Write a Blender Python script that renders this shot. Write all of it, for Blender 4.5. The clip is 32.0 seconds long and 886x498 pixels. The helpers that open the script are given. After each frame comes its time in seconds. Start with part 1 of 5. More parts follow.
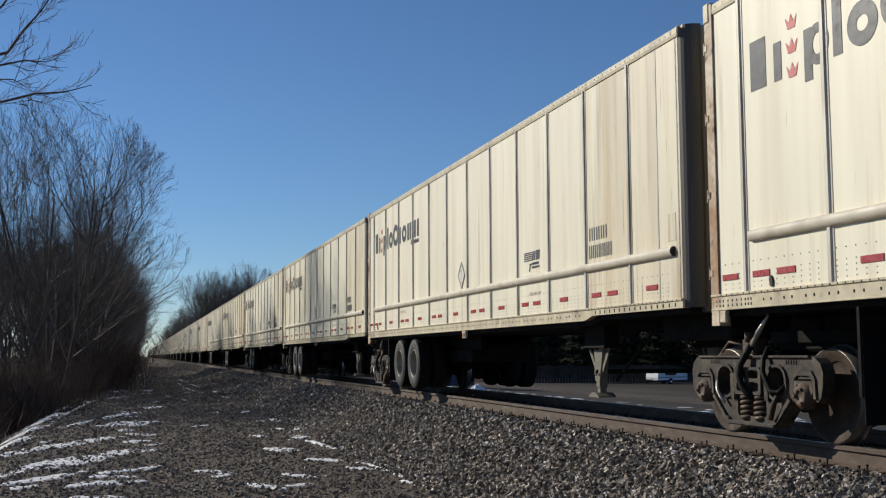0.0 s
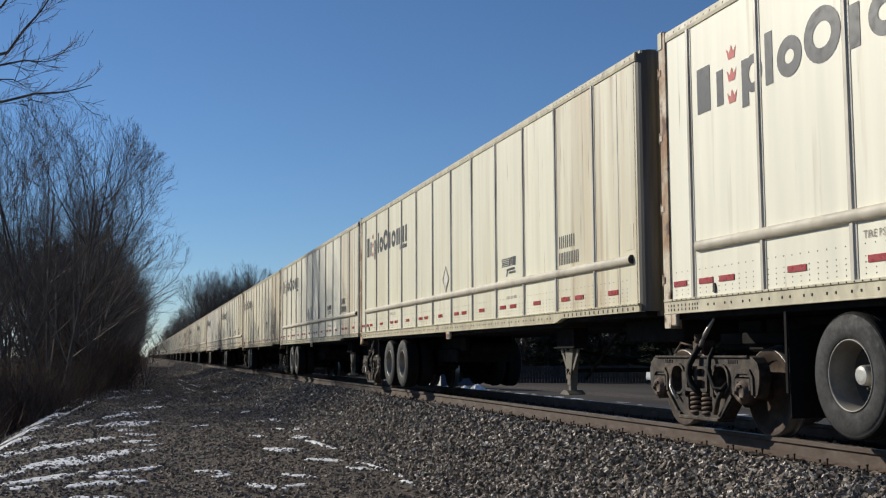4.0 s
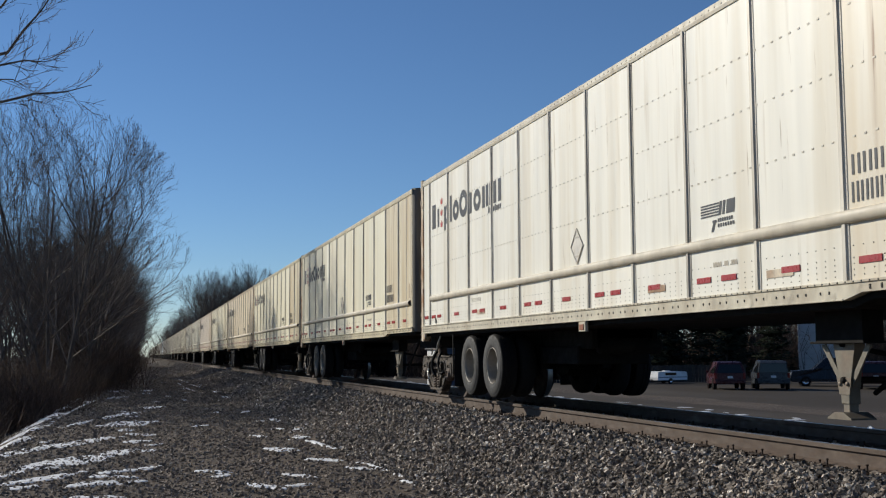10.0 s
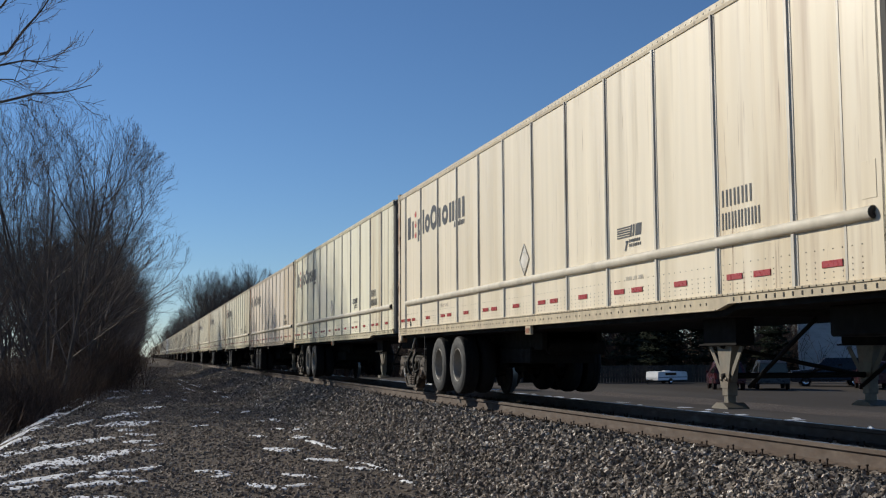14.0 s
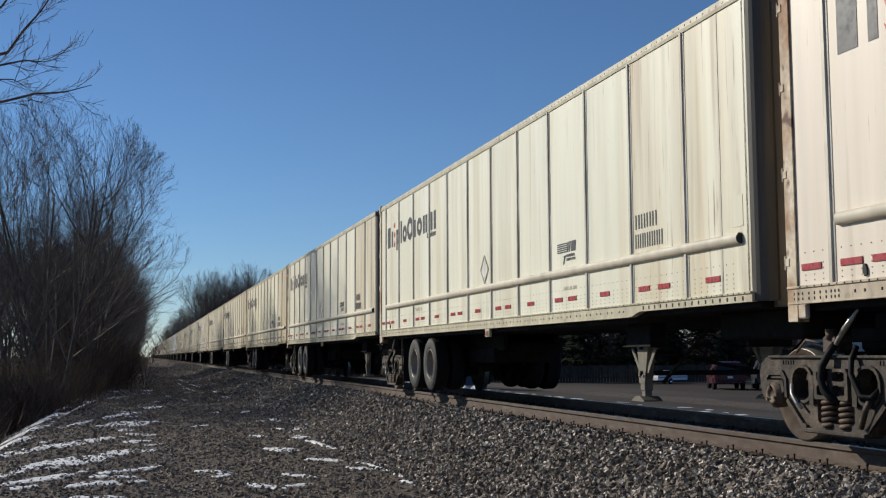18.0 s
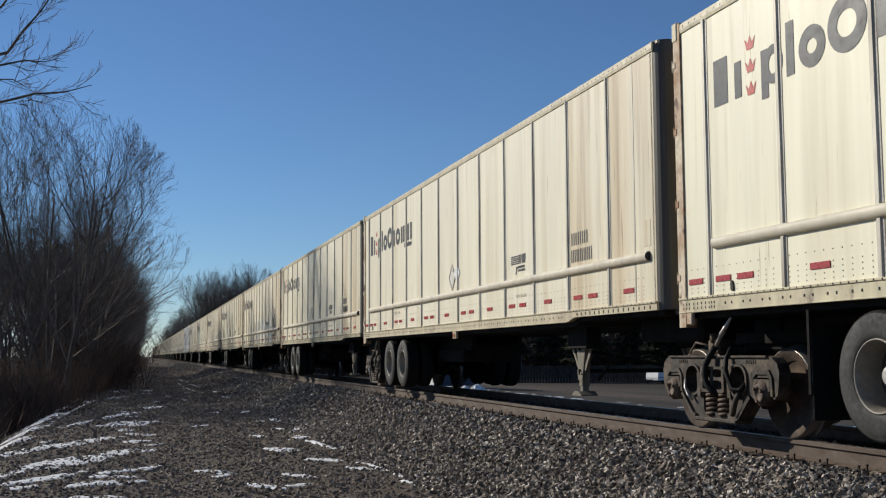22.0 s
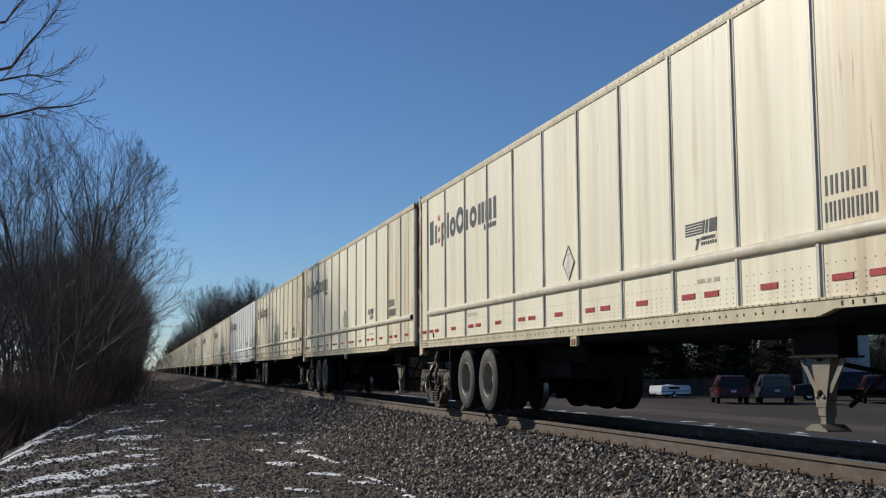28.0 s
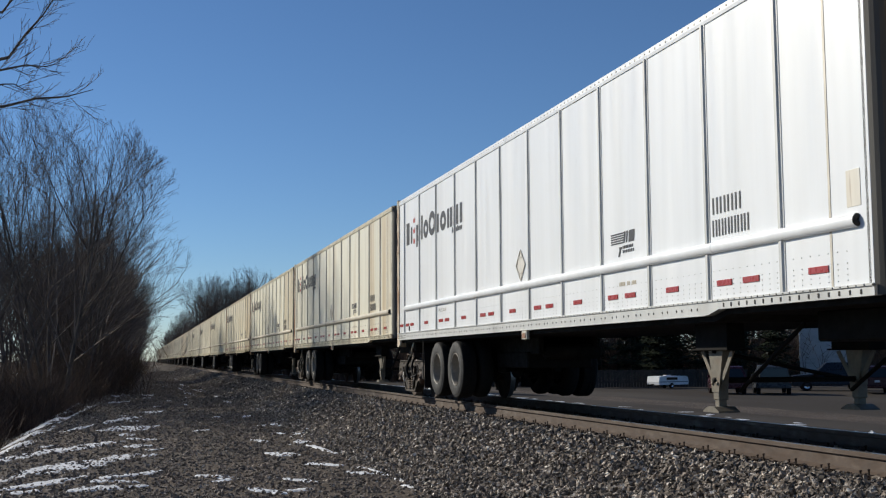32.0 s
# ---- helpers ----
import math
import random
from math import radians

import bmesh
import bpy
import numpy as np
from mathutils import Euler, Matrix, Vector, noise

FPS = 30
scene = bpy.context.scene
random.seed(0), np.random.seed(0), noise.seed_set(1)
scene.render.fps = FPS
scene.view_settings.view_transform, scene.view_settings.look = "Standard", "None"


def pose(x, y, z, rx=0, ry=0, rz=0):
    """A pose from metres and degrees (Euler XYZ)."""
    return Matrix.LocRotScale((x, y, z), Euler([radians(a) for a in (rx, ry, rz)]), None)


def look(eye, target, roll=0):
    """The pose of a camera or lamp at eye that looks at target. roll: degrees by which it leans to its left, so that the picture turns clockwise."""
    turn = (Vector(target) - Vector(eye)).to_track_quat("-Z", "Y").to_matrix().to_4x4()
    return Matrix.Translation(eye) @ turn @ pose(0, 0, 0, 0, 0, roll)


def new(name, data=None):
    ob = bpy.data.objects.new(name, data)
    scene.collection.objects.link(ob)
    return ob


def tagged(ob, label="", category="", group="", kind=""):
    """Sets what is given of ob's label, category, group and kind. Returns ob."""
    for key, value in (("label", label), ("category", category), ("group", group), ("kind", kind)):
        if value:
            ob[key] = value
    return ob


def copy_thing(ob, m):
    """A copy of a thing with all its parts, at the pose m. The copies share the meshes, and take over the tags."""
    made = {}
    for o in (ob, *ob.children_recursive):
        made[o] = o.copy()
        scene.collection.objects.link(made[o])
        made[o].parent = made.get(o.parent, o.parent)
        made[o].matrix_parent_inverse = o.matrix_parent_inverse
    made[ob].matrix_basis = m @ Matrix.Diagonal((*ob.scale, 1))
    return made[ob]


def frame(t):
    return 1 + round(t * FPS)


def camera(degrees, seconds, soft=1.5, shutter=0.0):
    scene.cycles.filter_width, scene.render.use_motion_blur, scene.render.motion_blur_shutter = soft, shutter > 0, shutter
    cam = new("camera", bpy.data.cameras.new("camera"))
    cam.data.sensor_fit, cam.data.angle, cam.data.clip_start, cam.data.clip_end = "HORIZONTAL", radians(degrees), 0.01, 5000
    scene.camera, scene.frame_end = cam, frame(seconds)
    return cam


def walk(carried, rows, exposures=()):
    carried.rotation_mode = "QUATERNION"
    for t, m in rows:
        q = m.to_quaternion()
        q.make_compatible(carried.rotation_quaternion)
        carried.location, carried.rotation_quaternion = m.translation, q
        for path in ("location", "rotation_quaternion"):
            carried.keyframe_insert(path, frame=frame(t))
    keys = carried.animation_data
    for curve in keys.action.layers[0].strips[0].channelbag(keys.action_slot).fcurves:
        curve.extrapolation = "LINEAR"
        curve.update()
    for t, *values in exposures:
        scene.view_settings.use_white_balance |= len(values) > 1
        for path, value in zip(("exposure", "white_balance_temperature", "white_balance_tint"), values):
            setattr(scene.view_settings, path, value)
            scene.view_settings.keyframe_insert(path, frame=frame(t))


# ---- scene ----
from mathutils.geometry import delaunay_2d_cdt

# Track runs along +y, away from the viewer; rail top is z = 0; the train comes towards -y.
EYE = Vector((0.0, 0.0, 0.793))
F_PIX = 1991.4
YAW, PITCH = 15.05, 5.353         # degrees right of the track, degrees up
SIDE = 5.300                      # lateral place of the trailers' near sides
HALF = 1.295                      # half a trailer's width
TRACK = SIDE + HALF               # track centre
PITCH_T, LENGTH = 16.778, 16.34    # coupled length and body length of a trailer


def aim(dx, dy):
    """Camera pose when the picture has slid dx to the right and dy down."""
    yaw = radians(YAW) - math.atan(dx / F_PIX)
    up = radians(PITCH) + math.atan(dy / F_PIX)
    way = Vector((math.sin(yaw) * math.cos(up), math.cos(yaw) * math.cos(up), math.sin(up)))
    return look(EYE, EYE + way * 10, -0.30)


cam = camera(42.98, 32.0, 1.2, 0.0)
walk(cam, [(t, aim(a, b)) for t, a, b in (
    (0, 0, 0), (24.0, 0, 0), (24.5, 0.3, 0.2), (25.0, 0.6, 7.8), (25.5, 1.5, 14), (26.5, 3.4, 23.5), (27.5, 4.3, 26), (28, 5, 24.5),
    (28.5, 4.4, 22.3), (29, 3.2, 19.6), (29.5, 3.2, 17), (30, 2.8, 14.2), (30.5, 2.5, 12.7), (31, 1.8, 10.8), (31.5, 1.5, 9.2), (32, 1.7, 8))],
     [(0, 0.0, 5900, 10), (25.5, 0.0, 5900, 10), (28, -0.05, 5900, 10), (30, -0.11, 5900, 10), (31, -0.05, 5900, 10), (32, 0.0, 5900, 10)])


def ran(t):
    """How far the train has run after t seconds."""
    return 12.3635 * t - 0.013871 * t * t + 0.00022649 * t ** 3


def end_y(n, t):
    """Where the door end of trailer n stands along the track."""
    return 9.72 + PITCH_T * n - ran(t) - {0: -0.02, 1: -0.06, 3: 0.06, 5: 0.20, 6: 0.25, 7: 0.24, 8: 0.20, 9: -0.06, 10: -0.08, 13: 0.04, 14: 0.02, 16: 0.06, 17: 0.10, 18: 0.12, 19: 0.08, 21: 0.12, 22: 0.18, 23: 0.17, 24: 0.05}.get(n, 0.0)


# ---- light ----
SUN = Vector((-0.44, 0.49, 0.33)).normalized()   # towards the sun
world = bpy.data.worlds.new("world")
scene.world = world
world.use_nodes = True
wn = world.node_tree
sky = wn.nodes.new("ShaderNodeTexSky")
sky.sky_type, sky.sun_disc = "NISHITA", False
sky.sun_elevation = math.asin(SUN.z)
sky.sun_rotation = math.atan2(SUN.x, SUN.y)
sky.altitude, sky.air_density, sky.dust_density, sky.ozone_density = 800, 1.0, 0.0, 5.2
back = wn.nodes["Background"]
back.inputs["Strength"].default_value = 0.077
wn.links.new(sky.outputs[0], back.inputs[0])
sun = new("sun", bpy.data.lights.new("sun", "SUN"))
sun.data.energy, sun.data.angle, sun.data.color = 4.5, radians(0.53), (1.0, 0.885, 0.69)
sun.matrix_world = look(SUN * 50, (0, 0, 0))


# ---- materials ----
def mat(name, colour, rough=0.6, metal=0.0, spots=(), grain=0.0, scale=8.0, bump=0.0, bump_scale=60.0, stretch=(1, 1, 1), tint=False, spread=0.0, spec=0.5):
    """colour with mottling: spots is a list of (colour, scale, low, high) noise masks laid over it; stretch scales the pattern's space; tint multiplies the object's own colour."""
    m = bpy.data.materials.new(name)
    m.use_nodes = True
    nt = m.node_tree
    N, Lk = nt.nodes.new, nt.links.new
    b = nt.nodes["Principled BSDF"]
    b.inputs["Roughness"].default_value, b.inputs["Metallic"].default_value = rough, metal
    b.inputs["Specular IOR Level"].default_value = spec
    tc, mp, oi = N("ShaderNodeTexCoord"), N("ShaderNodeMapping"), N("ShaderNodeObjectInfo")
    mp.inputs["Scale"].default_value = stretch
    Lk(tc.outputs["Object"], mp.inputs["Vector"])
    shift = N("ShaderNodeMath"); shift.operation = "MULTIPLY"; shift.inputs[1].default_value = 37.0
    Lk(oi.outputs["Random"], shift.inputs[0])

    def noise_of(sc, detail=4.0, vec=mp):
        n = N("ShaderNodeTexNoise"); n.noise_dimensions = "4D"
        n.inputs["Scale"].default_value, n.inputs["Detail"].default_value = sc, detail
        Lk(vec.outputs[0] if vec is mp else vec.outputs["Object"], n.inputs["Vector"])
        Lk(shift.outputs[0], n.inputs["W"])
        return n.outputs["Fac"]

    def mix(a, c, fac, kind="MIX"):
        x = N("ShaderNodeMix"); x.data_type, x.blend_type = "RGBA", kind
        for s, v in ((x.inputs["Factor"], fac), (x.inputs["A"], a), (x.inputs["B"], c)):
            if hasattr(v, "is_output"):
                Lk(v, s)
            else:
                s.default_value = v if isinstance(v, float) else (*v, 1)
        return x.outputs["Result"]

    def ramp(v, lo, hi, a=0.0, z=1.0):
        r = N("ShaderNodeMapRange"); r.clamp = True
        for k, val in (("From Min", lo), ("From Max", hi), ("To Min", a), ("To Max", z)):
            r.inputs[k].default_value = val
        Lk(v, r.inputs["Value"])
        return r.outputs[0]

    out = colour
    if tint:
        out = mix(colour, oi.outputs["Color"], 1.0, "MULTIPLY")
    for c, sc, lo, hi in spots:
        out = mix(out, c, ramp(noise_of(sc), lo, hi))
    if grain:
        g = ramp(noise_of(scale, 6.0), 0.3, 0.7, 1 - grain, 1 + grain)
        cg = N("ShaderNodeCombineColor")
        for i in range(3):
            Lk(g, cg.inputs[i])
        out = mix(out, cg.outputs[0], 1.0, "MULTIPLY")
    if spread:
        g = ramp(oi.outputs["Random"], 0.0, 1.0, 1 - spread, 1 + spread)
        cg = N("ShaderNodeCombineColor")
        for i in range(3):
            Lk(g, cg.inputs[i])
        out = mix(out, cg.outputs[0], 1.0, "MULTIPLY")
    if hasattr(out, "is_output"):
        Lk(out, b.inputs["Base Color"])
        rr = ramp(noise_of(scale * 0.7), 0.3, 0.7, max(rough - 0.12, 0.03), min(rough + 0.12, 1.0))
        Lk(rr, b.inputs["Roughness"])
    else:
        b.inputs["Base Color"].default_value = (*out, 1)
    if bump:
        bn = N("ShaderNodeBump"); bn.inputs["Strength"].default_value, bn.inputs["Distance"].default_value = bump, 0.01
        Lk(noise_of(bump_scale, 5.0, tc), bn.inputs["Height"])
        Lk(bn.outputs[0], b.inputs["Normal"])
    return m


def island(m, amount):
    """Vary a joined mesh's colour piece by piece."""
    nt = m.node_tree
    b = nt.nodes["Principled BSDF"]
    link = b.inputs["Base Color"].links[0]
    g, r, c = nt.nodes.new("ShaderNodeNewGeometry"), nt.nodes.new("ShaderNodeMapRange"), nt.nodes.new("ShaderNodeMix")
    c.data_type, c.blend_type = "RGBA", "MULTIPLY"
    cg = nt.nodes.new("ShaderNodeCombineColor")
    r.inputs["To Min"].default_value, r.inputs["To Max"].default_value = 1 - amount, 1 + amount
    nt.links.new(g.outputs["Random Per Island"], r.inputs["Value"])
    for i in range(3):
        nt.links.new(r.outputs[0], cg.inputs[i])
    c.inputs["Factor"].default_value = 1.0
    nt.links.new(link.from_socket, c.inputs["A"])
    nt.links.new(cg.outputs[0], c.inputs["B"])
    nt.links.new(c.outputs["Result"], b.inputs["Base Color"])
    return m


def sprayed(m):
    """Faded pale blue spray paint in soft clouds over the lower half of a panel."""
    nt = m.node_tree
    N, Lk = nt.nodes.new, nt.links.new
    b = nt.nodes["Principled BSDF"]
    link = b.inputs["Base Color"].links[0]
    tc, sep, oi, sh = N("ShaderNodeTexCoord"), N("ShaderNodeSeparateXYZ"), N("ShaderNodeObjectInfo"), N("ShaderNodeMath")
    Lk(tc.outputs["Object"], sep.inputs[0])
    sh.operation = "MULTIPLY"; sh.inputs[1].default_value = 19.0
    Lk(oi.outputs["Random"], sh.inputs[0])
    total = None
    for scale, lo, hi in ((2.2, 0.38, 0.56), (6.0, 0.25, 0.60)):
        n, r = N("ShaderNodeTexNoise"), N("ShaderNodeMapRange")
        n.noise_dimensions = "4D"
        n.inputs["Scale"].default_value = scale
        Lk(tc.outputs["Object"], n.inputs["Vector"]); Lk(sh.outputs[0], n.inputs["W"])
        r.inputs["From Min"].default_value, r.inputs["From Max"].default_value = lo, hi
        Lk(n.outputs["Fac"], r.inputs["Value"])
        if total is None:
            total = r.outputs[0]
        else:
            k = N("ShaderNodeMath"); k.operation = "MULTIPLY"
            Lk(total, k.inputs[0]); Lk(r.outputs[0], k.inputs[1])
            total = k.outputs[0]
    r = N("ShaderNodeMapRange"); r.interpolation_type = "SMOOTHSTEP"
    for key, v in (("From Min", 2.1), ("From Max", 2.7), ("To Min", 0.95), ("To Max", 0.0)):
        r.inputs[key].default_value = v
    Lk(sep.outputs["Z"], r.inputs["Value"])
    k, x = N("ShaderNodeMath"), N("ShaderNodeMix")
    k.operation, x.data_type = "MULTIPLY", "RGBA"
    Lk(total, k.inputs[0]); Lk(r.outputs[0], k.inputs[1]); Lk(k.outputs[0], x.inputs["Factor"])
    Lk(link.from_socket, x.inputs["A"])
    x.inputs["B"].default_value = (0.50, 0.575, 0.62, 1)
    Lk(x.outputs["Result"], b.inputs["Base Color"])
    return m


STREAK = (1.0, 2.2, 0.12)
M_PAINT = mat("trailer_paint", (1, 1, 1), 0.48, 0, [((0.56, 0.46, 0.29), 1.1, 0.51, 0.92), ((0.42, 0.34, 0.22), 3.2, 0.60, 0.90), ((0.30, 0.20, 0.11), 11, 0.67, 0.77), ((0.90, 0.88, 0.80), 0.7, 0.60, 0.9)], 0.06, 3.0, 0.06, 9, STREAK, tint=True, spread=0.035)
M_SPRAYED = sprayed(mat("sprayed_trailer_paint", (1, 1, 1), 0.42, 0, [((0.56, 0.46, 0.29), 1.1, 0.51, 0.92), ((0.42, 0.34, 0.22), 3.2, 0.60, 0.90), ((0.30, 0.20, 0.11), 11, 0.67, 0.77), ((0.90, 0.88, 0.80), 0.7, 0.60, 0.9)], 0.06, 3.0, 0.06, 9, STREAK, tint=True, spread=0.035))
M_RAILPAINT = mat("trailer_rail_paint", (0.67, 0.635, 0.56), 0.55, 0, [((0.36, 0.29, 0.20), 2.4, 0.46, 0.80), ((0.15, 0.115, 0.08), 7, 0.60, 0.78)], 0.18, 9, 0.15, 40, (1, 1, 0.6), tint=True)
M_POST = mat("post_metal", (0.55, 0.51, 0.43), 0.55, 0.15, [((0.16, 0.13, 0.10), 2.0, 0.45, 0.8)], 0.15, 12, 0.1, 60, (1, 1, 0.3))
M_BELT = mat("belt_metal", (0.56, 0.50, 0.39), 0.6, 0.0, [((0.30, 0.26, 0.20), 2.5, 0.5, 0.85)], 0.1, 7, 0.08, 40)
M_STAIN = mat("stained_trailer_paint", (1, 1, 1), 0.45, 0, [((0.58, 0.46, 0.28), 1.2, 0.32, 0.74), ((0.38, 0.27, 0.16), 2.6, 0.52, 0.78), ((0.26, 0.15, 0.08), 9, 0.62, 0.75)], 0.06, 3.0, 0.04, 25, STREAK, tint=True)
M_RUST = mat("rusty_steel", (0.60, 0.51, 0.38), 0.7, 0.0, [((0.32, 0.18, 0.09), 2.0, 0.44, 0.60), ((0.12, 0.06, 0.035), 5, 0.58, 0.66)], 0.2, 20, 0.3, 60)
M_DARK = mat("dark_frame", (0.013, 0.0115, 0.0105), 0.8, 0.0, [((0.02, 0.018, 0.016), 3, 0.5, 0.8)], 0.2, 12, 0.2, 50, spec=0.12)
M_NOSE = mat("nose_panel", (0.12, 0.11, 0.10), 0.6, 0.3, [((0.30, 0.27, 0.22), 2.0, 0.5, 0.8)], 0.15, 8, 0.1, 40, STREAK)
M_TYRE = mat("tyre_rubber", (0.027, 0.0265, 0.026), 0.8, 0, [((0.052, 0.050, 0.048), 5, 0.45, 0.75), ((0.025, 0.024, 0.023), 14, 0.55, 0.75)], 0.2, 30, 0.3, 60)
M_TREAD = mat("tread_rubber", (0.017, 0.016, 0.016), 0.9, 0, [((0.018, 0.017, 0.016), 8, 0.45, 0.75)], 0.1, 30, 0.3, 80, spec=0.12)
M_RIM = mat("wheel_rim_paint", (0.23, 0.21, 0.18), 0.5, 0.1, [((0.20, 0.165, 0.12), 4, 0.5, 0.8)], 0.15, 20, 0.1, 60)
# disc inside the rim, much darker than the rim's own paint
M_DISC = mat("wheel_disc_dark", (0.055, 0.050, 0.044), 0.7, 0.1, [((0.11, 0.095, 0.075), 5, 0.52, 0.8)], 0.2, 18, 0.1, 60)
M_RIVET = mat("rivet_heads", (0.30, 0.27, 0.22), 0.6, 0.1, [((0.14, 0.11, 0.08), 3, 0.45, 0.75)], 0.1, 20)
M_CAP = mat("rusty_cap_steel", (0.085, 0.052, 0.034), 0.7, 0.1, [((0.15, 0.105, 0.07), 7, 0.5, 0.72), ((0.035, 0.024, 0.018), 9, 0.52, 0.7)], 0.25, 25, 0.4, 60)
M_HUB = mat("hub_cap", (0.55, 0.53, 0.48), 0.35, 0.4, [((0.4, 0.37, 0.32), 9, 0.55, 0.8)], 0.08, 30)
M_RED = mat("red_reflector", (0.38, 0.045, 0.04), 0.3, 0, [((0.30, 0.05, 0.04), 9, 0.5, 0.8)], 0.1, 30)
M_INK = mat("dark_grey_vinyl", (0.032, 0.033, 0.037), 0.5, 0, [((0.055, 0.055, 0.055), 4, 0.5, 0.85)], 0.1, 20)
M_CROWN = mat("red_vinyl", (0.48, 0.05, 0.035), 0.5, 0, [((0.42, 0.16, 0.12), 5, 0.5, 0.8)], 0.1, 20)
M_WHITEVINYL = mat("white_vinyl", (0.85, 0.85, 0.84), 0.4, 0, [((0.7, 0.7, 0.68), 9, 0.5, 0.8)])
M_CLEAN = mat("clean_white_paint", (0.88, 0.89, 0.89), 0.38, 0, [((0.78, 0.785, 0.77), 0.8, 0.5, 0.9), ((0.70, 0.69, 0.65), 3.0, 0.68, 0.95)], 0.04, 3.0, 0.05, 9, STREAK)
M_CLEANPOST = mat("clean_post_metal", (0.60, 0.60, 0.575), 0.5, 0.1, [((0.42, 0.41, 0.38), 2.4, 0.5, 0.8)], 0.08, 9, 0.08, 40, (1, 1, 0.4))
M_SLOT = mat("dark_hole", (0.03, 0.028, 0.025), 0.8)
M_SILVER = mat("silver_placard", (0.55, 0.54, 0.50), 0.35, 0.5, [((0.25, 0.25, 0.24), 12, 0.45, 0.6)], 0.15, 25)
M_AMBER = mat("faded_marker_lens", (0.30, 0.115, 0.06), 0.4, 0, [((0.42, 0.30, 0.2), 14, 0.5, 0.7)])
M_CAST = mat("bogie_cast_steel", (0.042, 0.031, 0.023), 0.8, 0.0, [((0.118, 0.088, 0.06), 5, 0.46, 0.68), ((0.018, 0.014, 0.011), 7, 0.5, 0.7)], 0.3, 25, 0.5, 50)
M_WHEEL = mat("rail_wheel_steel", (0.060, 0.042, 0.031), 0.8, 0.0, [((0.115, 0.080, 0.055), 4, 0.50, 0.72)], 0.2, 20, 0.15, 60, spec=0.25)
M_TREADSTEEL = mat("bright_wheel_tread", (0.20, 0.185, 0.17), 0.4, 0.7)
M_GEAR = mat("landing_gear_paint", (0.17, 0.15, 0.115), 0.55, 0.1, [((0.18, 0.13, 0.09), 4, 0.5, 0.75)], 0.15, 20, 0.1, 50)
M_HOSE = mat("black_hose", (0.014, 0.0135, 0.013), 0.6, spec=0.12)
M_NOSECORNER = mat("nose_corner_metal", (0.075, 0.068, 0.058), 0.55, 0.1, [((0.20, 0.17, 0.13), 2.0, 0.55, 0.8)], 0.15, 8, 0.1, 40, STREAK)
M_STEELBAR = mat("bare_rod", (0.5, 0.48, 0.44), 0.35, 0.7, [((0.2, 0.15, 0.1), 9, 0.5, 0.75)], 0.1, 20)
M_RAIL = mat("rail_steel", (0.092, 0.064, 0.046), 0.8, 0.0, [((0.075, 0.048, 0.033), 1.5, 0.4, 0.75), ((0.17, 0.14, 0.11), 5, 0.55, 0.8)], 0.2, 20, 0.2, 40, (1, 0.4, 1))
M_RAILTOP = mat("polished_rail_top", (0.30, 0.27, 0.24), 0.35, 0.7, [((0.3, 0.24, 0.2), 2, 0.55, 0.75)], 0.1, 9)
M_TIE = mat("weathered_tie", (0.04, 0.03, 0.024), 0.9, 0, [((0.075, 0.058, 0.046), 3, 0.45, 0.75)], 0.25, 30, 0.5, 40, (0.3, 2, 2), spread=0.2)
M_PLATE = mat("rusty_plate", (0.035, 0.022, 0.016), 0.85, 0.1, [((0.06, 0.037, 0.027), 8, 0.45, 0.7)], 0.2, 30, 0.3, 60)
M_STONE = island(mat("ballast_stone", (0.180, 0.147, 0.116), 0.85, 0, [((0.68, 0.61, 0.52), 14, 0.54, 0.66), ((0.055, 0.045, 0.038), 9, 0.5, 0.8)], 0.25, 60, 0.4, 90), 0.75)
M_PEBBLE = island(mat("lane_pebble", (0.172, 0.138, 0.110), 0.9, 0, [((0.56, 0.50, 0.42), 20, 0.56, 0.72), ((0.06, 0.048, 0.04), 9, 0.5, 0.8)], 0.25, 60, 0.4, 90), 0.6)
M_FINES = island(mat("rusty_fines", (0.026, 0.017, 0.012), 0.95, 0, [((0.06, 0.041, 0.028), 12, 0.5, 0.7)], 0.25, 60, 0.3, 90, spec=0.2), 0.6)
M_GRAVEL = mat("gravel_ground", (0.102, 0.077, 0.057), 0.95, 0, [((0.056, 0.043, 0.033), 0.35, 0.4, 0.7), ((0.25, 0.22, 0.19), 24, 0.55, 0.70), ((0.036, 0.031, 0.027), 30, 0.5, 0.66)], 0.3, 45, 1.0, 30, spec=0.2)
M_SNOW = mat("old_snow", (0.72, 0.73, 0.75), 0.7, 0, [((0.38, 0.365, 0.35), 6, 0.50, 0.72)], 0.06, 14, 0.5, 25)
M_ASPHALT = mat("grey_asphalt", (0.052, 0.042, 0.032), 0.95, 0, [((0.085, 0.072, 0.058), 0.15, 0.45, 0.7), ((0.055, 0.047, 0.038), 0.6, 0.5, 0.75)], 0.15, 30, 0.3, 60, (1, 0.4, 1), spec=0.15)
M_BARK = mat("grey_bark", (0.09, 0.076, 0.066), 0.9, 0, [((0.19, 0.16, 0.14), 6, 0.45, 0.75)], 0.2, 20, 0.4, 30, (1, 1, 0.3), spec=0.12)
M_TWIG = island(mat("bare_twigs", (0.135, 0.112, 0.098), 0.9, 0, [((0.185, 0.152, 0.13), 3, 0.45, 0.75)], 0.15, 6, spec=0.1), 0.3)
M_BRUSH = island(mat("dry_brush", (0.080, 0.058, 0.046), 0.95, 0, [((0.15, 0.098, 0.068), 1.2, 0.5, 0.75)], 0.2, 6, spec=0.1), 0.4)
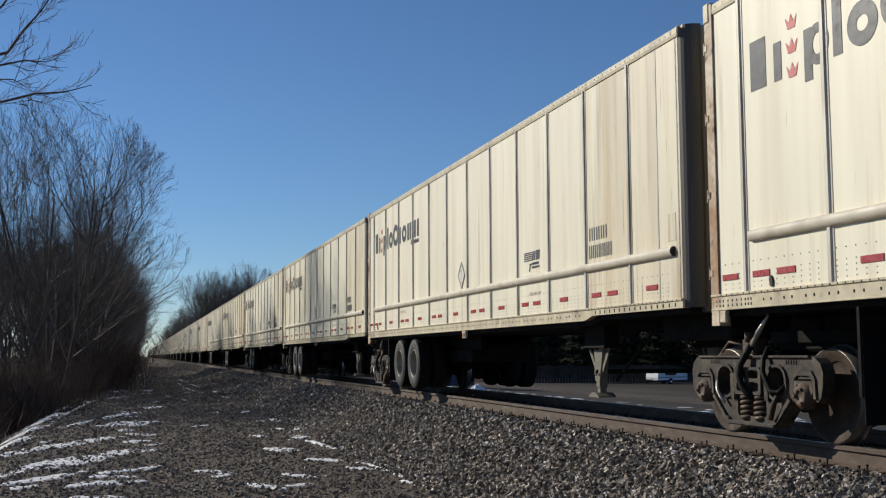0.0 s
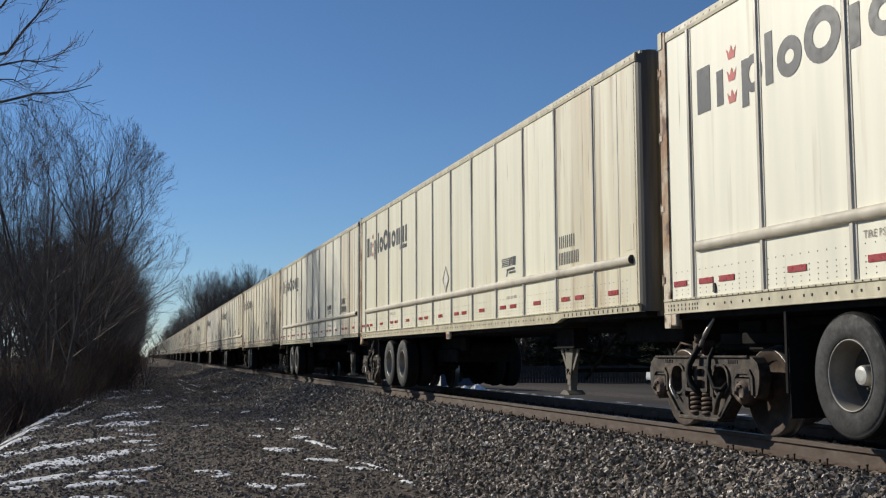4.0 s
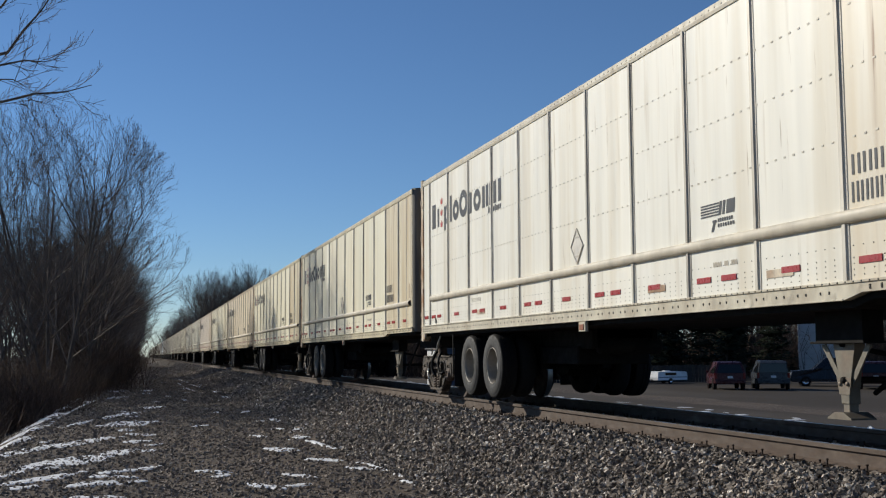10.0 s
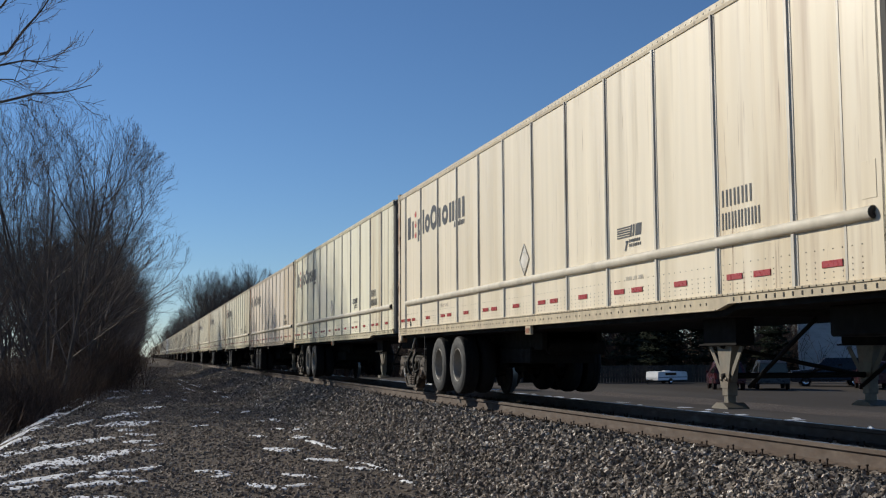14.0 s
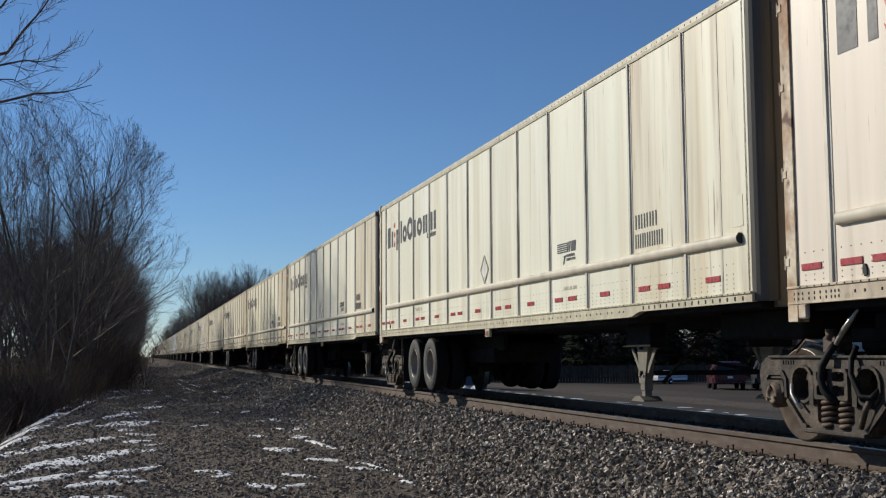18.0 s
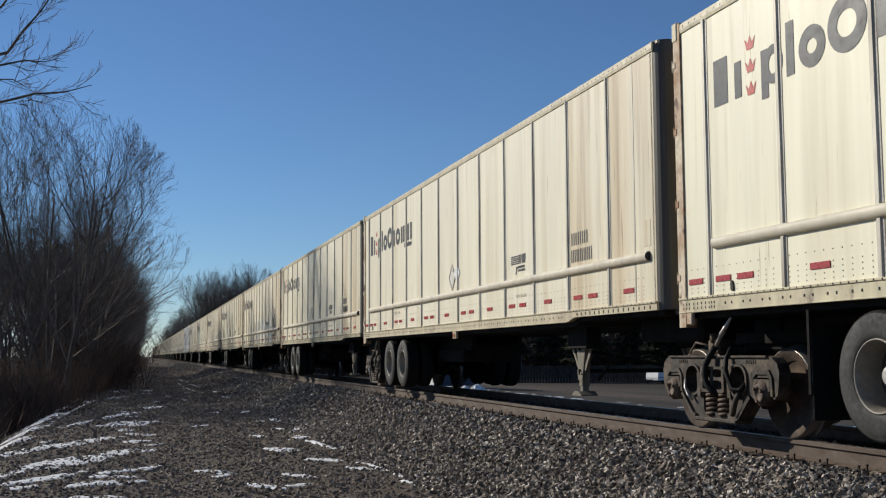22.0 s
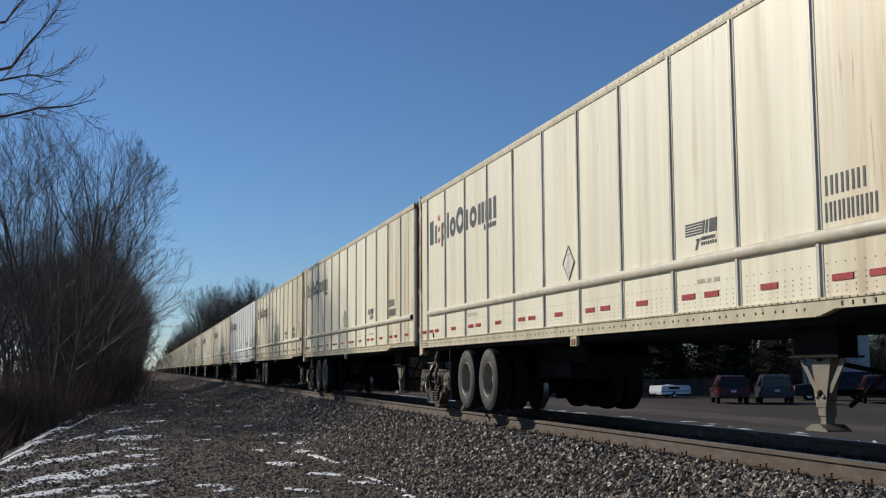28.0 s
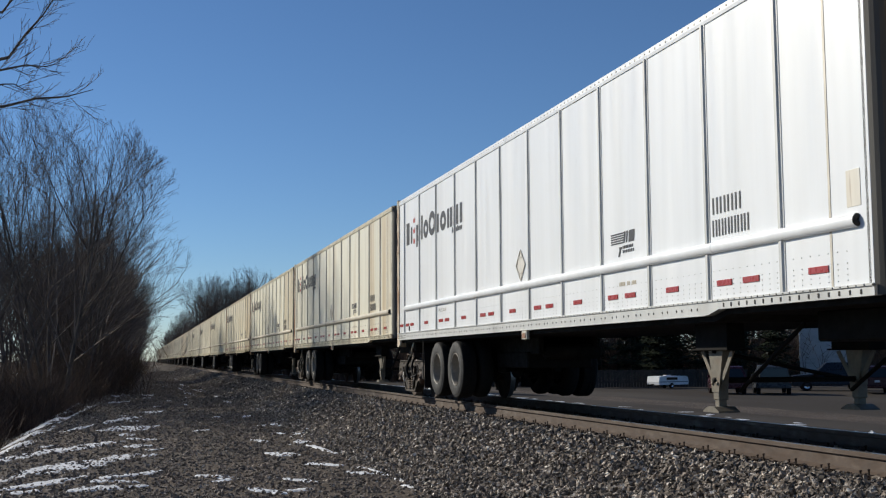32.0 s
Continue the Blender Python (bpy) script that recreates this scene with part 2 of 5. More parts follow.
M_NEEDLE = island(mat("conifer_needles", (0.024, 0.031, 0.019), 0.9, 0, [((0.040, 0.048, 0.028), 3, 0.45, 0.75)], 0.2, 6, spec=0.1), 0.4)


# ---- mesh tools ----
class Shape:
    """Vertices and faces gathered into one mesh."""

    def __init__(self):
        self.v, self.f, self.s = [], [], []

    def add(self, verts, faces, smooth=False):
        k = len(self.v)
        self.v += [tuple(p) for p in verts]
        self.f += [tuple(i + k for i in q) for q in faces]
        self.s += [smooth] * len(faces)
        return self

    def box(self, a, b, c=0.0):
        """Box between corners a and b with chamfer c."""
        lo, hi = [min(p, q) for p, q in zip(a, b)], [max(p, q) for p, q in zip(a, b)]
        if not c:
            return self.add([(x, y, z) for x in (lo[0], hi[0]) for y in (lo[1], hi[1]) for z in (lo[2], hi[2])],
                            [(0, 1, 3, 2), (4, 6, 7, 5), (0, 4, 5, 1), (2, 3, 7, 6), (0, 2, 6, 4), (1, 5, 7, 3)])
        c = min(c, *[(h - l) * 0.45 for l, h in zip(lo, hi)])
        vs, idx = [], {}
        for i in (0, 1):
            for j in (0, 1):
                for k in (0, 1):
                    for ax in range(3):
                        p = []
                        for n, s in enumerate((i, j, k)):
                            e = hi[n] if s else lo[n]
                            p.append(e if n == ax else e + (-c if s else c))
                        idx[i, j, k, ax] = len(vs)
                        vs.append(p)
        fs = []
        for ax in range(3):
            o = [n for n in range(3) if n != ax]
            for s in (0, 1):
                q = []
                for a1, b1 in ((0, 0), (1, 0), (1, 1), (0, 1)):
                    key = [0, 0, 0]; key[ax], key[o[0]], key[o[1]] = s, a1, b1
                    q.append(idx[(*key, ax)])
                fs.append(q)
            for a1 in (0, 1):
                for b1 in (0, 1):
                    k0, k1 = [0, 0, 0], [0, 0, 0]
                    k0[o[0]] = k1[o[0]] = a1; k0[o[1]] = k1[o[1]] = b1; k0[ax], k1[ax] = 0, 1
                    fs.append([idx[(*k0, o[0])], idx[(*k1, o[0])], idx[(*k1, o[1])], idx[(*k0, o[1])]])
        for i in (0, 1):
            for j in (0, 1):
                for k in (0, 1):
                    fs.append([idx[i, j, k, n] for n in range(3)])
        return self.add(vs, fs)

    def prism(self, poly, axis, a, b):
        """A polygon pushed along axis from a to b; its two coordinates are the other axes in order."""
        def put(p, d):
            q = list(p); q.insert(axis, d); return q
        n = len(poly)
        return self.add([put(p, a) for p in poly] + [put(p, b) for p in poly],
                        [tuple(range(n))[::-1], tuple(range(n, 2 * n))] + [(i, (i + 1) % n, (i + 1) % n + n, i + n) for i in range(n)])

    def lathe(self, profile, centre, axis, seg=24, smooth=True, closed=False):
        """Profile of (distance along axis, radius) turned about the axis through centre."""
        n, vs, fs = len(profile), [], []
        o = [k for k in range(3) if k != axis]
        for i in range(seg):
            w = 2 * math.pi * i / seg
            for h, r in profile:
                p = [0, 0, 0]
                p[axis], p[o[0]], p[o[1]] = centre[axis] + h, centre[o[0]] + r * math.cos(w), centre[o[1]] + r * math.sin(w)
                vs.append(p)
        for i in range(seg):
            j = (i + 1) % seg
            for k in range(n - (0 if closed else 1)):
                fs.append((i * n + k, i * n + (k + 1) % n, j * n + (k + 1) % n, j * n + k))
        return self.add(vs, fs, smooth)

    def tube(self, path, radii, seg=6, smooth=True):
        """A round bar along a path of points."""
        path = [Vector(p) for p in path]
        if not isinstance(radii, (list, tuple)):
            radii = [radii] * len(path)
        vs, fs = [], []
        for i, (p, r) in enumerate(zip(path, radii)):
            t = (path[min(i + 1, len(path) - 1)] - path[max(i - 1, 0)]).normalized()
            u = t.orthogonal().normalized() if i == 0 else (u - t * u.dot(t)).normalized()
            w = t.cross(u)
            vs += [p + (u * math.cos(2 * math.pi * k / seg) + w * math.sin(2 * math.pi * k / seg)) * r for k in range(seg)]
        for i in range(len(path) - 1):
            fs += [(i * seg + k, i * seg + (k + 1) % seg, (i + 1) * seg + (k + 1) % seg, (i + 1) * seg + k) for k in range(seg)]
        fs += [tuple(range(seg))[::-1], tuple(range((len(path) - 1) * seg, len(path) * seg))]
        return self.add(vs, fs, smooth)

    def mesh(self, name, material):
        me = bpy.data.meshes.new(name)
        me.from_pydata(self.v, [], self.f)
        me.polygons.foreach_set("use_smooth", self.s)
        me.materials.append(material)
        bm = bmesh.new(); bm.from_mesh(me)
        bmesh.ops.recalc_face_normals(bm, faces=bm.faces)
        bm.to_mesh(me); bm.free()
        return me


def part(name, shape, material, parent=None, label="", at=None):
    """One mesh object under a thing, from a Shape or from a mesh that is shared."""
    me = shape if isinstance(shape, bpy.types.Mesh) else shape.mesh(name, material)
    ob = new(name, me)
    ob.parent = parent
    if at is not None:
        ob.location = at
    if label:
        ob["label"] = label
    return ob


def raw_mesh(name, verts, faces, material, smooth=False):
    """A big mesh straight from arrays; every face has the same number of corners."""
    me = bpy.data.meshes.new(name)
    verts, faces = np.asarray(verts, dtype=np.float32), np.asarray(faces, dtype=np.int32)
    n = faces.shape[1]
    me.vertices.add(len(verts)); me.vertices.foreach_set("co", verts.ravel())
    me.loops.add(faces.size); me.loops.foreach_set("vertex_index", faces.ravel())
    me.polygons.add(len(faces)); me.polygons.foreach_set("loop_start", np.arange(0, faces.size, n, dtype=np.int32))
    me.polygons.foreach_set("use_smooth", np.full(len(faces), smooth))
    me.update(calc_edges=True)
    me.materials.append(material)
    return me


# ---- ground, track, snow ----
def ground_z(x, y):
    """Height of the ground: ditch, gravel lane, ballast bank, far lot."""
    pts = ((-400, -0.6), (-60, -0.9), (-12, -1.7), (-5.0, -1.75), (-3.4, -1.35), (-2.3, -0.84), (-1.6, -0.8), (3.6, -0.8), (5.15, -0.22), (8.3, -0.22), (9.6, -0.62), (13, -0.95), (16.3, -1.0), (22, -1.2), (40, -1.45), (120, -1.5), (2000, -1.5))
    z = pts[-1][1]
    for (a, za), (b, zb) in zip(pts, pts[1:]):
        if x <= b:
            k = max(0.0, (x - a) / (b - a))
            z = za + (zb - za) * k
            break
    if -2.4 < x < 3.6:
        z += 0.035 * math.exp(-((x - 0.3) / 0.5) ** 2) * -1 + 0.03 * math.exp(-((x - 2.2) / 0.5) ** 2) * -1
    return z + 0.025 * noise.noise((x * 0.8, y * 0.25, 0)) * (1 if x < 5 else 0.3)


def ground():
    xs = sorted({*[-2000, -800, -400, -150, -60, -30, -18, -12, -9, -7], *[round(-6 + 0.2 * i, 2) for i in range(80)], *[10.5, 12, 14, 17, 20, 25, 32, 40, 60, 90, 150, 300, 800, 2000]})
    ys = sorted({*[-300, -100, -40, -15], *[-8 + 0.5 * i for i in range(140)], *[62 + 3 * i for i in range(40)], *[190 + 20 * i for i in range(30)], *[900, 1500, 2600]})
    vs = [(x, y, ground_z(x, y)) for y in ys for x in xs]
    n = len(xs)
    fs = [(j * n + i, j * n + i + 1, (j + 1) * n + i + 1, (j + 1) * n + i) for j in range(len(ys) - 1) for i in range(n - 1)]
    ob = new("ground", raw_mesh("ground", vs, fs, M_GRAVEL, True))
    return tagged(ob, "grey gravel lane and ballast bank beside the track", "ground", kind="structure")


def stones(name, label, spots, sizes, z_of, material, seed):
    """Many small angular stones in one mesh."""
    rng = np.random.default_rng(seed)
    base = np.array([(a, b, c) for a in (-1, 1) for b in (-1, 1) for c in (-1, 1)]) * 0.68
    tri = np.array([(0, 1, 3), (0, 3, 2), (4, 6, 7), (4, 7, 5), (0, 4, 5), (0, 5, 1), (2, 3, 7), (2, 7, 6), (0, 2, 6), (0, 6, 4), (1, 5, 7), (1, 7, 3)])
    n = len(spots)
    v = base[None] * (1 + rng.uniform(-0.42, 0.30, (n, 8, 1))) * rng.uniform(0.55, 1.15, (n, 1, 3))
    q = rng.normal(size=(n, 4)); q /= np.linalg.norm(q, axis=1, keepdims=True)
    w, x, y, z = q.T
    R = np.stack([1 - 2 * (y * y + z * z), 2 * (x * y - z * w), 2 * (x * z + y * w), 2 * (x * y + z * w), 1 - 2 * (x * x + z * z), 2 * (y * z - x * w), 2 * (x * z - y * w), 2 * (y * z + x * w), 1 - 2 * (x * x + y * y)], 1).reshape(n, 3, 3)
    v = np.einsum("nij,nkj->nki", R, v) * np.asarray(sizes)[:, None, None]
    v += np.column_stack([spots, z_of])[:, None, :]
    f = tri[None] + (np.arange(n) * 8)[:, None, None]
    ob = new(name, raw_mesh(name, v.reshape(-1, 3), f.reshape(-1, 3), material))
    return tagged(ob, label, "ballast", kind="stuff")


def scatter_stones():
    rng = np.random.default_rng(5)

    def spread(n, x0, x1, y0, y1, power):
        y = y0 * (y1 / y0) ** (rng.random(n) ** power)
        return np.column_stack([rng.uniform(x0, x1, n), y])
    bank = spread(66000, 3.3, 5.74, 6.5, 150.0, 1.5)
    # the heap stops raggedly short of the rail and bares the tie ends
    bank = bank[bank[:, 0] < 5.50 + 0.09 * np.sin(bank[:, 1] * 11.79) + rng.uniform(-0.06, 0.10, len(bank))]
    z = np.array([ground_z(a, b) for a, b in bank])
    stones("ballast_stones", "grey crushed stone ballast heaped beside the rail", bank, rng.uniform(0.012, 0.031, len(bank)) * (1 + 0.016 * bank[:, 1]), z + rng.uniform(-0.005, 0.042, len(bank)) + np.where(bank[:, 0] > 5.2, 0.022, 0.0), M_STONE, 6)
    fines = spread(30000, 5.34, 5.79, 6.5, 70.0, 1.2)
    stones("rail_fines", "rust-brown chips and fines along the rail", fines, rng.uniform(0.005, 0.016, len(fines)) * (1 + 0.01 * fines[:, 1]), np.full(len(fines), -0.205) + rng.uniform(0.0, 0.034, len(fines)), M_FINES, 9)
    lane = spread(40000, -2.3, 3.7, 9.5, 170.0, 1.1)
    z = np.array([ground_z(a, b) for a, b in lane])
    stones("lane_gravel", "loose grey-brown stones scattered over the gravel lane", lane, rng.uniform(0.008, 0.030, len(lane)) * (1 + 0.014 * lane[:, 1]), z + rng.uniform(-0.004, 0.010, len(lane)), M_PEBBLE, 7)
    crib = spread(9000, 5.9, 8.6, 7.5, 45.0, 1.0)
    stones("crib_ballast", "grey ballast between the ties under the train", crib, rng.uniform(0.02, 0.045, len(crib)), np.full(len(crib), -0.215) + rng.uniform(0, 0.03, len(crib)), M_STONE, 8)


def snow_patch(x0, y0, x1, y1, depth, k, thick=0.016):
    """A ragged sheet of old snow between two ends on the ground; depth is its reach along y."""
    seed = Vector((k * 3.7, k * 1.3, 0))
    cx, cy = (x0 + x1) / 2, (y0 + y1) / 2
    ax, ay = (x1 - x0) / 2, (y1 - y0) / 2
    long_, wide = max(abs(ax), 0.12) * 1.25, max(depth / 2, 0.12) * 1.15
    nx, ny = (56, 40) if k < 300 else (16, 14)
    vs, fs, keep = [], [], {}
    for j in range(ny + 1):
        for i in range(nx + 1):
            q, r = -1.2 + 2.4 * i / nx, -1.2 + 2.4 * j / ny
            x, y = cx + q * long_, cy + q * ay * 1.1 + r * wide
            m = 1 - q * q * 0.9 - r * r + 0.8 * noise.noise(Vector((x * 2.6, y * 0.9, 0)) + seed) + 0.8 * noise.noise(Vector((x * 8, y * 3.5, 0)) + seed) + 0.5 * noise.noise(Vector((x * 22, y * 11, 0)) + seed) - 0.12
            vs.append((x, y, ground_z(x, y) + max(-0.03, min(thick, m * max(0.05, thick * 1.3) - 0.006)) + 0.004 * noise.noise((x * 20, y * 20, 1))))
            keep[i, j] = m > -0.25
    w = nx + 1
    for j in range(ny):
        for i in range(nx):
            if any(keep[i + a, j + b] for a in (0, 1) for b in (0, 1)):
                fs.append((j * w + i, j * w + i + 1, (j + 1) * w + i + 1, (j + 1) * w + i))
    ob = new("snow_patch", raw_mesh("snow_patch", vs, fs, M_SNOW, True))
    return tagged(ob, "thin ragged patch of melting old snow on the gravel", "snow", "snow patches beside the track")


# ends of each streak of snow and its reach
SNOW = ((-2.17, 19.8, -0.5, 23.3, 1.26), (-1.8, 16.5, -0.26, 19.9, 1.58), (-1.64, 15.1, -0.76, 16.4, 0.59), (-0.79, 14.8, -0.17, 15.1, 0.47), (-0.52, 15.8, 0.07, 15.8, 0.31), (-0.16, 16.6, 0.3, 17.4, 0.54), (-0.67, 13.5, -0.19, 13.5, 0.33), (-0.74, 27.5, 0.35, 28.7, 2.02), (-0.79, 30.5, -0.01, 33.9, 1.66), (-1.63, 27.2, -1.17, 29.3, 1.25), (-2.37, 22.7, -2.05, 24.7, 1.36), (-2.36, 26.1, -2.07, 28.6, 1.61), (-2.05, 30.8, -1.59, 42.7, 3.26), (-2.23, 38.8, -2.26, 49.4, 7.4), (-0.48, 25.5, -0.1, 26, 0.84))
SNOW_MORE = ((-0.15, 24.3, 0.46, 24.5, 0.76), (3.48, 40.5, 3.88, 31.9, 2.03), (3.13, 23.7, 3.78, 26, 1.19), (3.06, 21.2, 3.28, 19.4, 1.08), (2.2, 19.9, 2.61, 19.4, 0.63), (2.21, 23.2, 2.5, 22.7, 0.68), (2.25, 60.6, 2.43, 52.6, 4.43), (2.8, 65.2, 2.97, 59, 4.1), (2.79, 122, 3.06, 91.3, 11.66), (-1.92, 68, -1.31, 68.7, 4.9), (0.11, 55.4, 0.64, 55.2, 3.15), (1.39, 14.2, 1.7, 13.9, 0.39), (3.21, 16.9, 3.26, 15.2, 0.38), (3.26, 15.2, 3.45, 14, 0.43), (3.25, 14.1, 3.46, 13.2, 0.29), (3.22, 28.3, 3.66, 27.1, 1.23), (3.15, 44.8, 3.54, 43.4, 2.2), (2.51, 17.7, 2.96, 17.1, 0.43), (2.82, 16.1, 3.23, 15.5, 0.38), (1.93, 15.7, 2.28, 15.3, 0.34), (0.82, 16.2, 1.18, 15.9, 0.34), (2.07, 70.8, 2.29, 63.5, 3.83), (2.55, 81.9, 2.82, 70.7, 4.97), (-1.08, 45.2, -0.42, 46.8, 2.35), (-1.38, 53.3, -0.55, 54.8, 2.83), (0.1, 36.8, 0.68, 37.2, 1.19), (-2.89, 32, -2.03, 33.7, 3.81), (-2.94, 36.5, -2.13, 38, 4.24), (-2.79, 26.9, -2.12, 28, 2.5), (-2.69, 22.9, -2.07, 23.7, 1.85), (-2.94, 41.8, -2.23, 43.9, 3.73))


def track():
    base = tagged(new("track"), "rusty steel rails spiked on weathered wooden ties", "railway track", kind="structure")
    prof = [(-0.075, -0.18), (0.075, -0.18), (0.075, -0.167), (0.014, -0.145), (0.01, -0.05), (0.037, -0.036), (0.037, -0.006), (0.03, 0.0), (-0.03, 0.0), (-0.037, -0.006), (-0.037, -0.036), (-0.01, -0.05), (-0.014, -0.145), (-0.075, -0.167)]
    for side in (-1, 1):
        c = TRACK + side * 0.752
        s = Shape()
        ys = [-60, 0, 6, 12, 20, 30, 45, 70, 120, 250, 700]
        for a, b in zip(ys, ys[1:]):
            n = len(prof)
            s.add([(c + x, yy, z) for yy in (a, b) for x, z in prof], [(i, (i + 1) % n, (i + 1) % n + n, i + n) for i in range(n)])
        rail = part("rail", s, M_RAIL, base)
        part("running_band", Shape().box((c - 0.028, -60, 0.0005), (c + 0.028, 700, 0.003)), M_RAILTOP, rail, "rail top polished by wheels")
    tie = Shape().box((-1.3, -0.115, -0.36), (1.3, 0.115, -0.175), 0.012).mesh("tie", M_TIE)
    pl = Shape()
    pl.box((-0.19, -0.1, -0.177), (0.19, 0.1, -0.166), 0.004)
    for px, py, h in ((-0.105, -0.07, 0.042), (-0.095, 0.055, 0.022), (0.10, 0.06, 0.02), (0.10, -0.05, 0.026)):
        pl.box((px - 0.007, py - 0.007, -0.17), (px + 0.007, py + 0.007, -0.165 + h), 0.002)
        pl.box((px - 0.011, py - 0.009, -0.170 + h), (px + 0.011, py + 0.009, -0.158 + h), 0.003)
    pl = pl.mesh("tie_plate", M_PLATE)
    rng = random.Random(3)
    for i in range(64):
        y = 5.5 + i * 0.533 + rng.uniform(-0.03, 0.03)
        t = part("tie", tie, None, base, at=(TRACK + rng.uniform(-0.04, 0.04), y, 0))
        t.rotation_euler.z = rng.uniform(-0.012, 0.012)
        if i < 46:
            part("tie_plate", pl, None, base, at=(TRACK - 0.752, y, 0))
            part("tie_plate", pl, None, base, at=(TRACK + 0.752, y, 0))
    return base


# ---- trailers ----
POSTS = [0.63 + 1.303 * k for k in range(12)]


def tyre_wheel(parent, x, u, side, shown, z=0.612):
    """A road tyre with its deep dished rim; side -1 shows its outer face to -x."""
    d = -side
    c = (x, -u, z)
    t = part("tyre", Shape().lathe([(0.012 * d, 0.285), (-0.004 * d, 0.30), (-0.006 * d, 0.315), (-0.012 * d, 0.33), (-0.010 * d, 0.345), (-0.018 * d, 0.40), (-0.012 * d, 0.412), (-0.014 * d, 0.445), (-0.004 * d, 0.455), (0.004 * d, 0.478)], c, 0, 44), M_TYRE, parent)
    tread = Shape().lathe([(0.004 * d, 0.478), (0.010 * d, 0.492), (0.03 * d, 0.500), (0.07 * d, 0.502), (0.075 * d, 0.492), (0.085 * d, 0.492), (0.09 * d, 0.502), (0.13 * d, 0.502), (0.135 * d, 0.492), (0.145 * d, 0.492), (0.15 * d, 0.502), (0.20 * d, 0.500), (0.25 * d, 0.488), (0.27 * d, 0.40), (0.27 * d, 0.28)], c, 0, 44, False)
    part("tread", tread, M_TREAD, t)
    if shown:
        part("rim", Shape().lathe([(0.012 * d, 0.287), (-0.004 * d, 0.284), (-0.004 * d, 0.276), (0.006 * d, 0.270), (0.05 * d, 0.258), (0.215 * d, 0.250)], c, 0, 36), M_RIM, t, "dusty painted steel rim")
        disc = Shape().lathe([(0.215 * d, 0.250), (0.235 * d, 0.225), (0.225 * d, 0.15), (0.205 * d, 0.135), (0.20 * d, 0.085)], c, 0, 36)
        for i in range(10):
            w = 2 * math.pi * i / 10
            disc.lathe([(0.215 * d, 0.013), (0.175 * d, 0.011), (0.17 * d, 0.001)], (x, c[1] + 0.112 * math.cos(w), z + 0.112 * math.sin(w)), 0, 6, False)
        part("wheel_disc", disc, M_DISC, t, "dark wheel disc with lug nuts")
        part("hub", Shape().lathe([(0.215 * d, 0.088), (0.11 * d, 0.080), (0.095 * d, 0.072), (0.090 * d, 0.045), (0.090 * d, 0.001)], c, 0, 18, False), M_HUB, t, "bright metal hub cap")


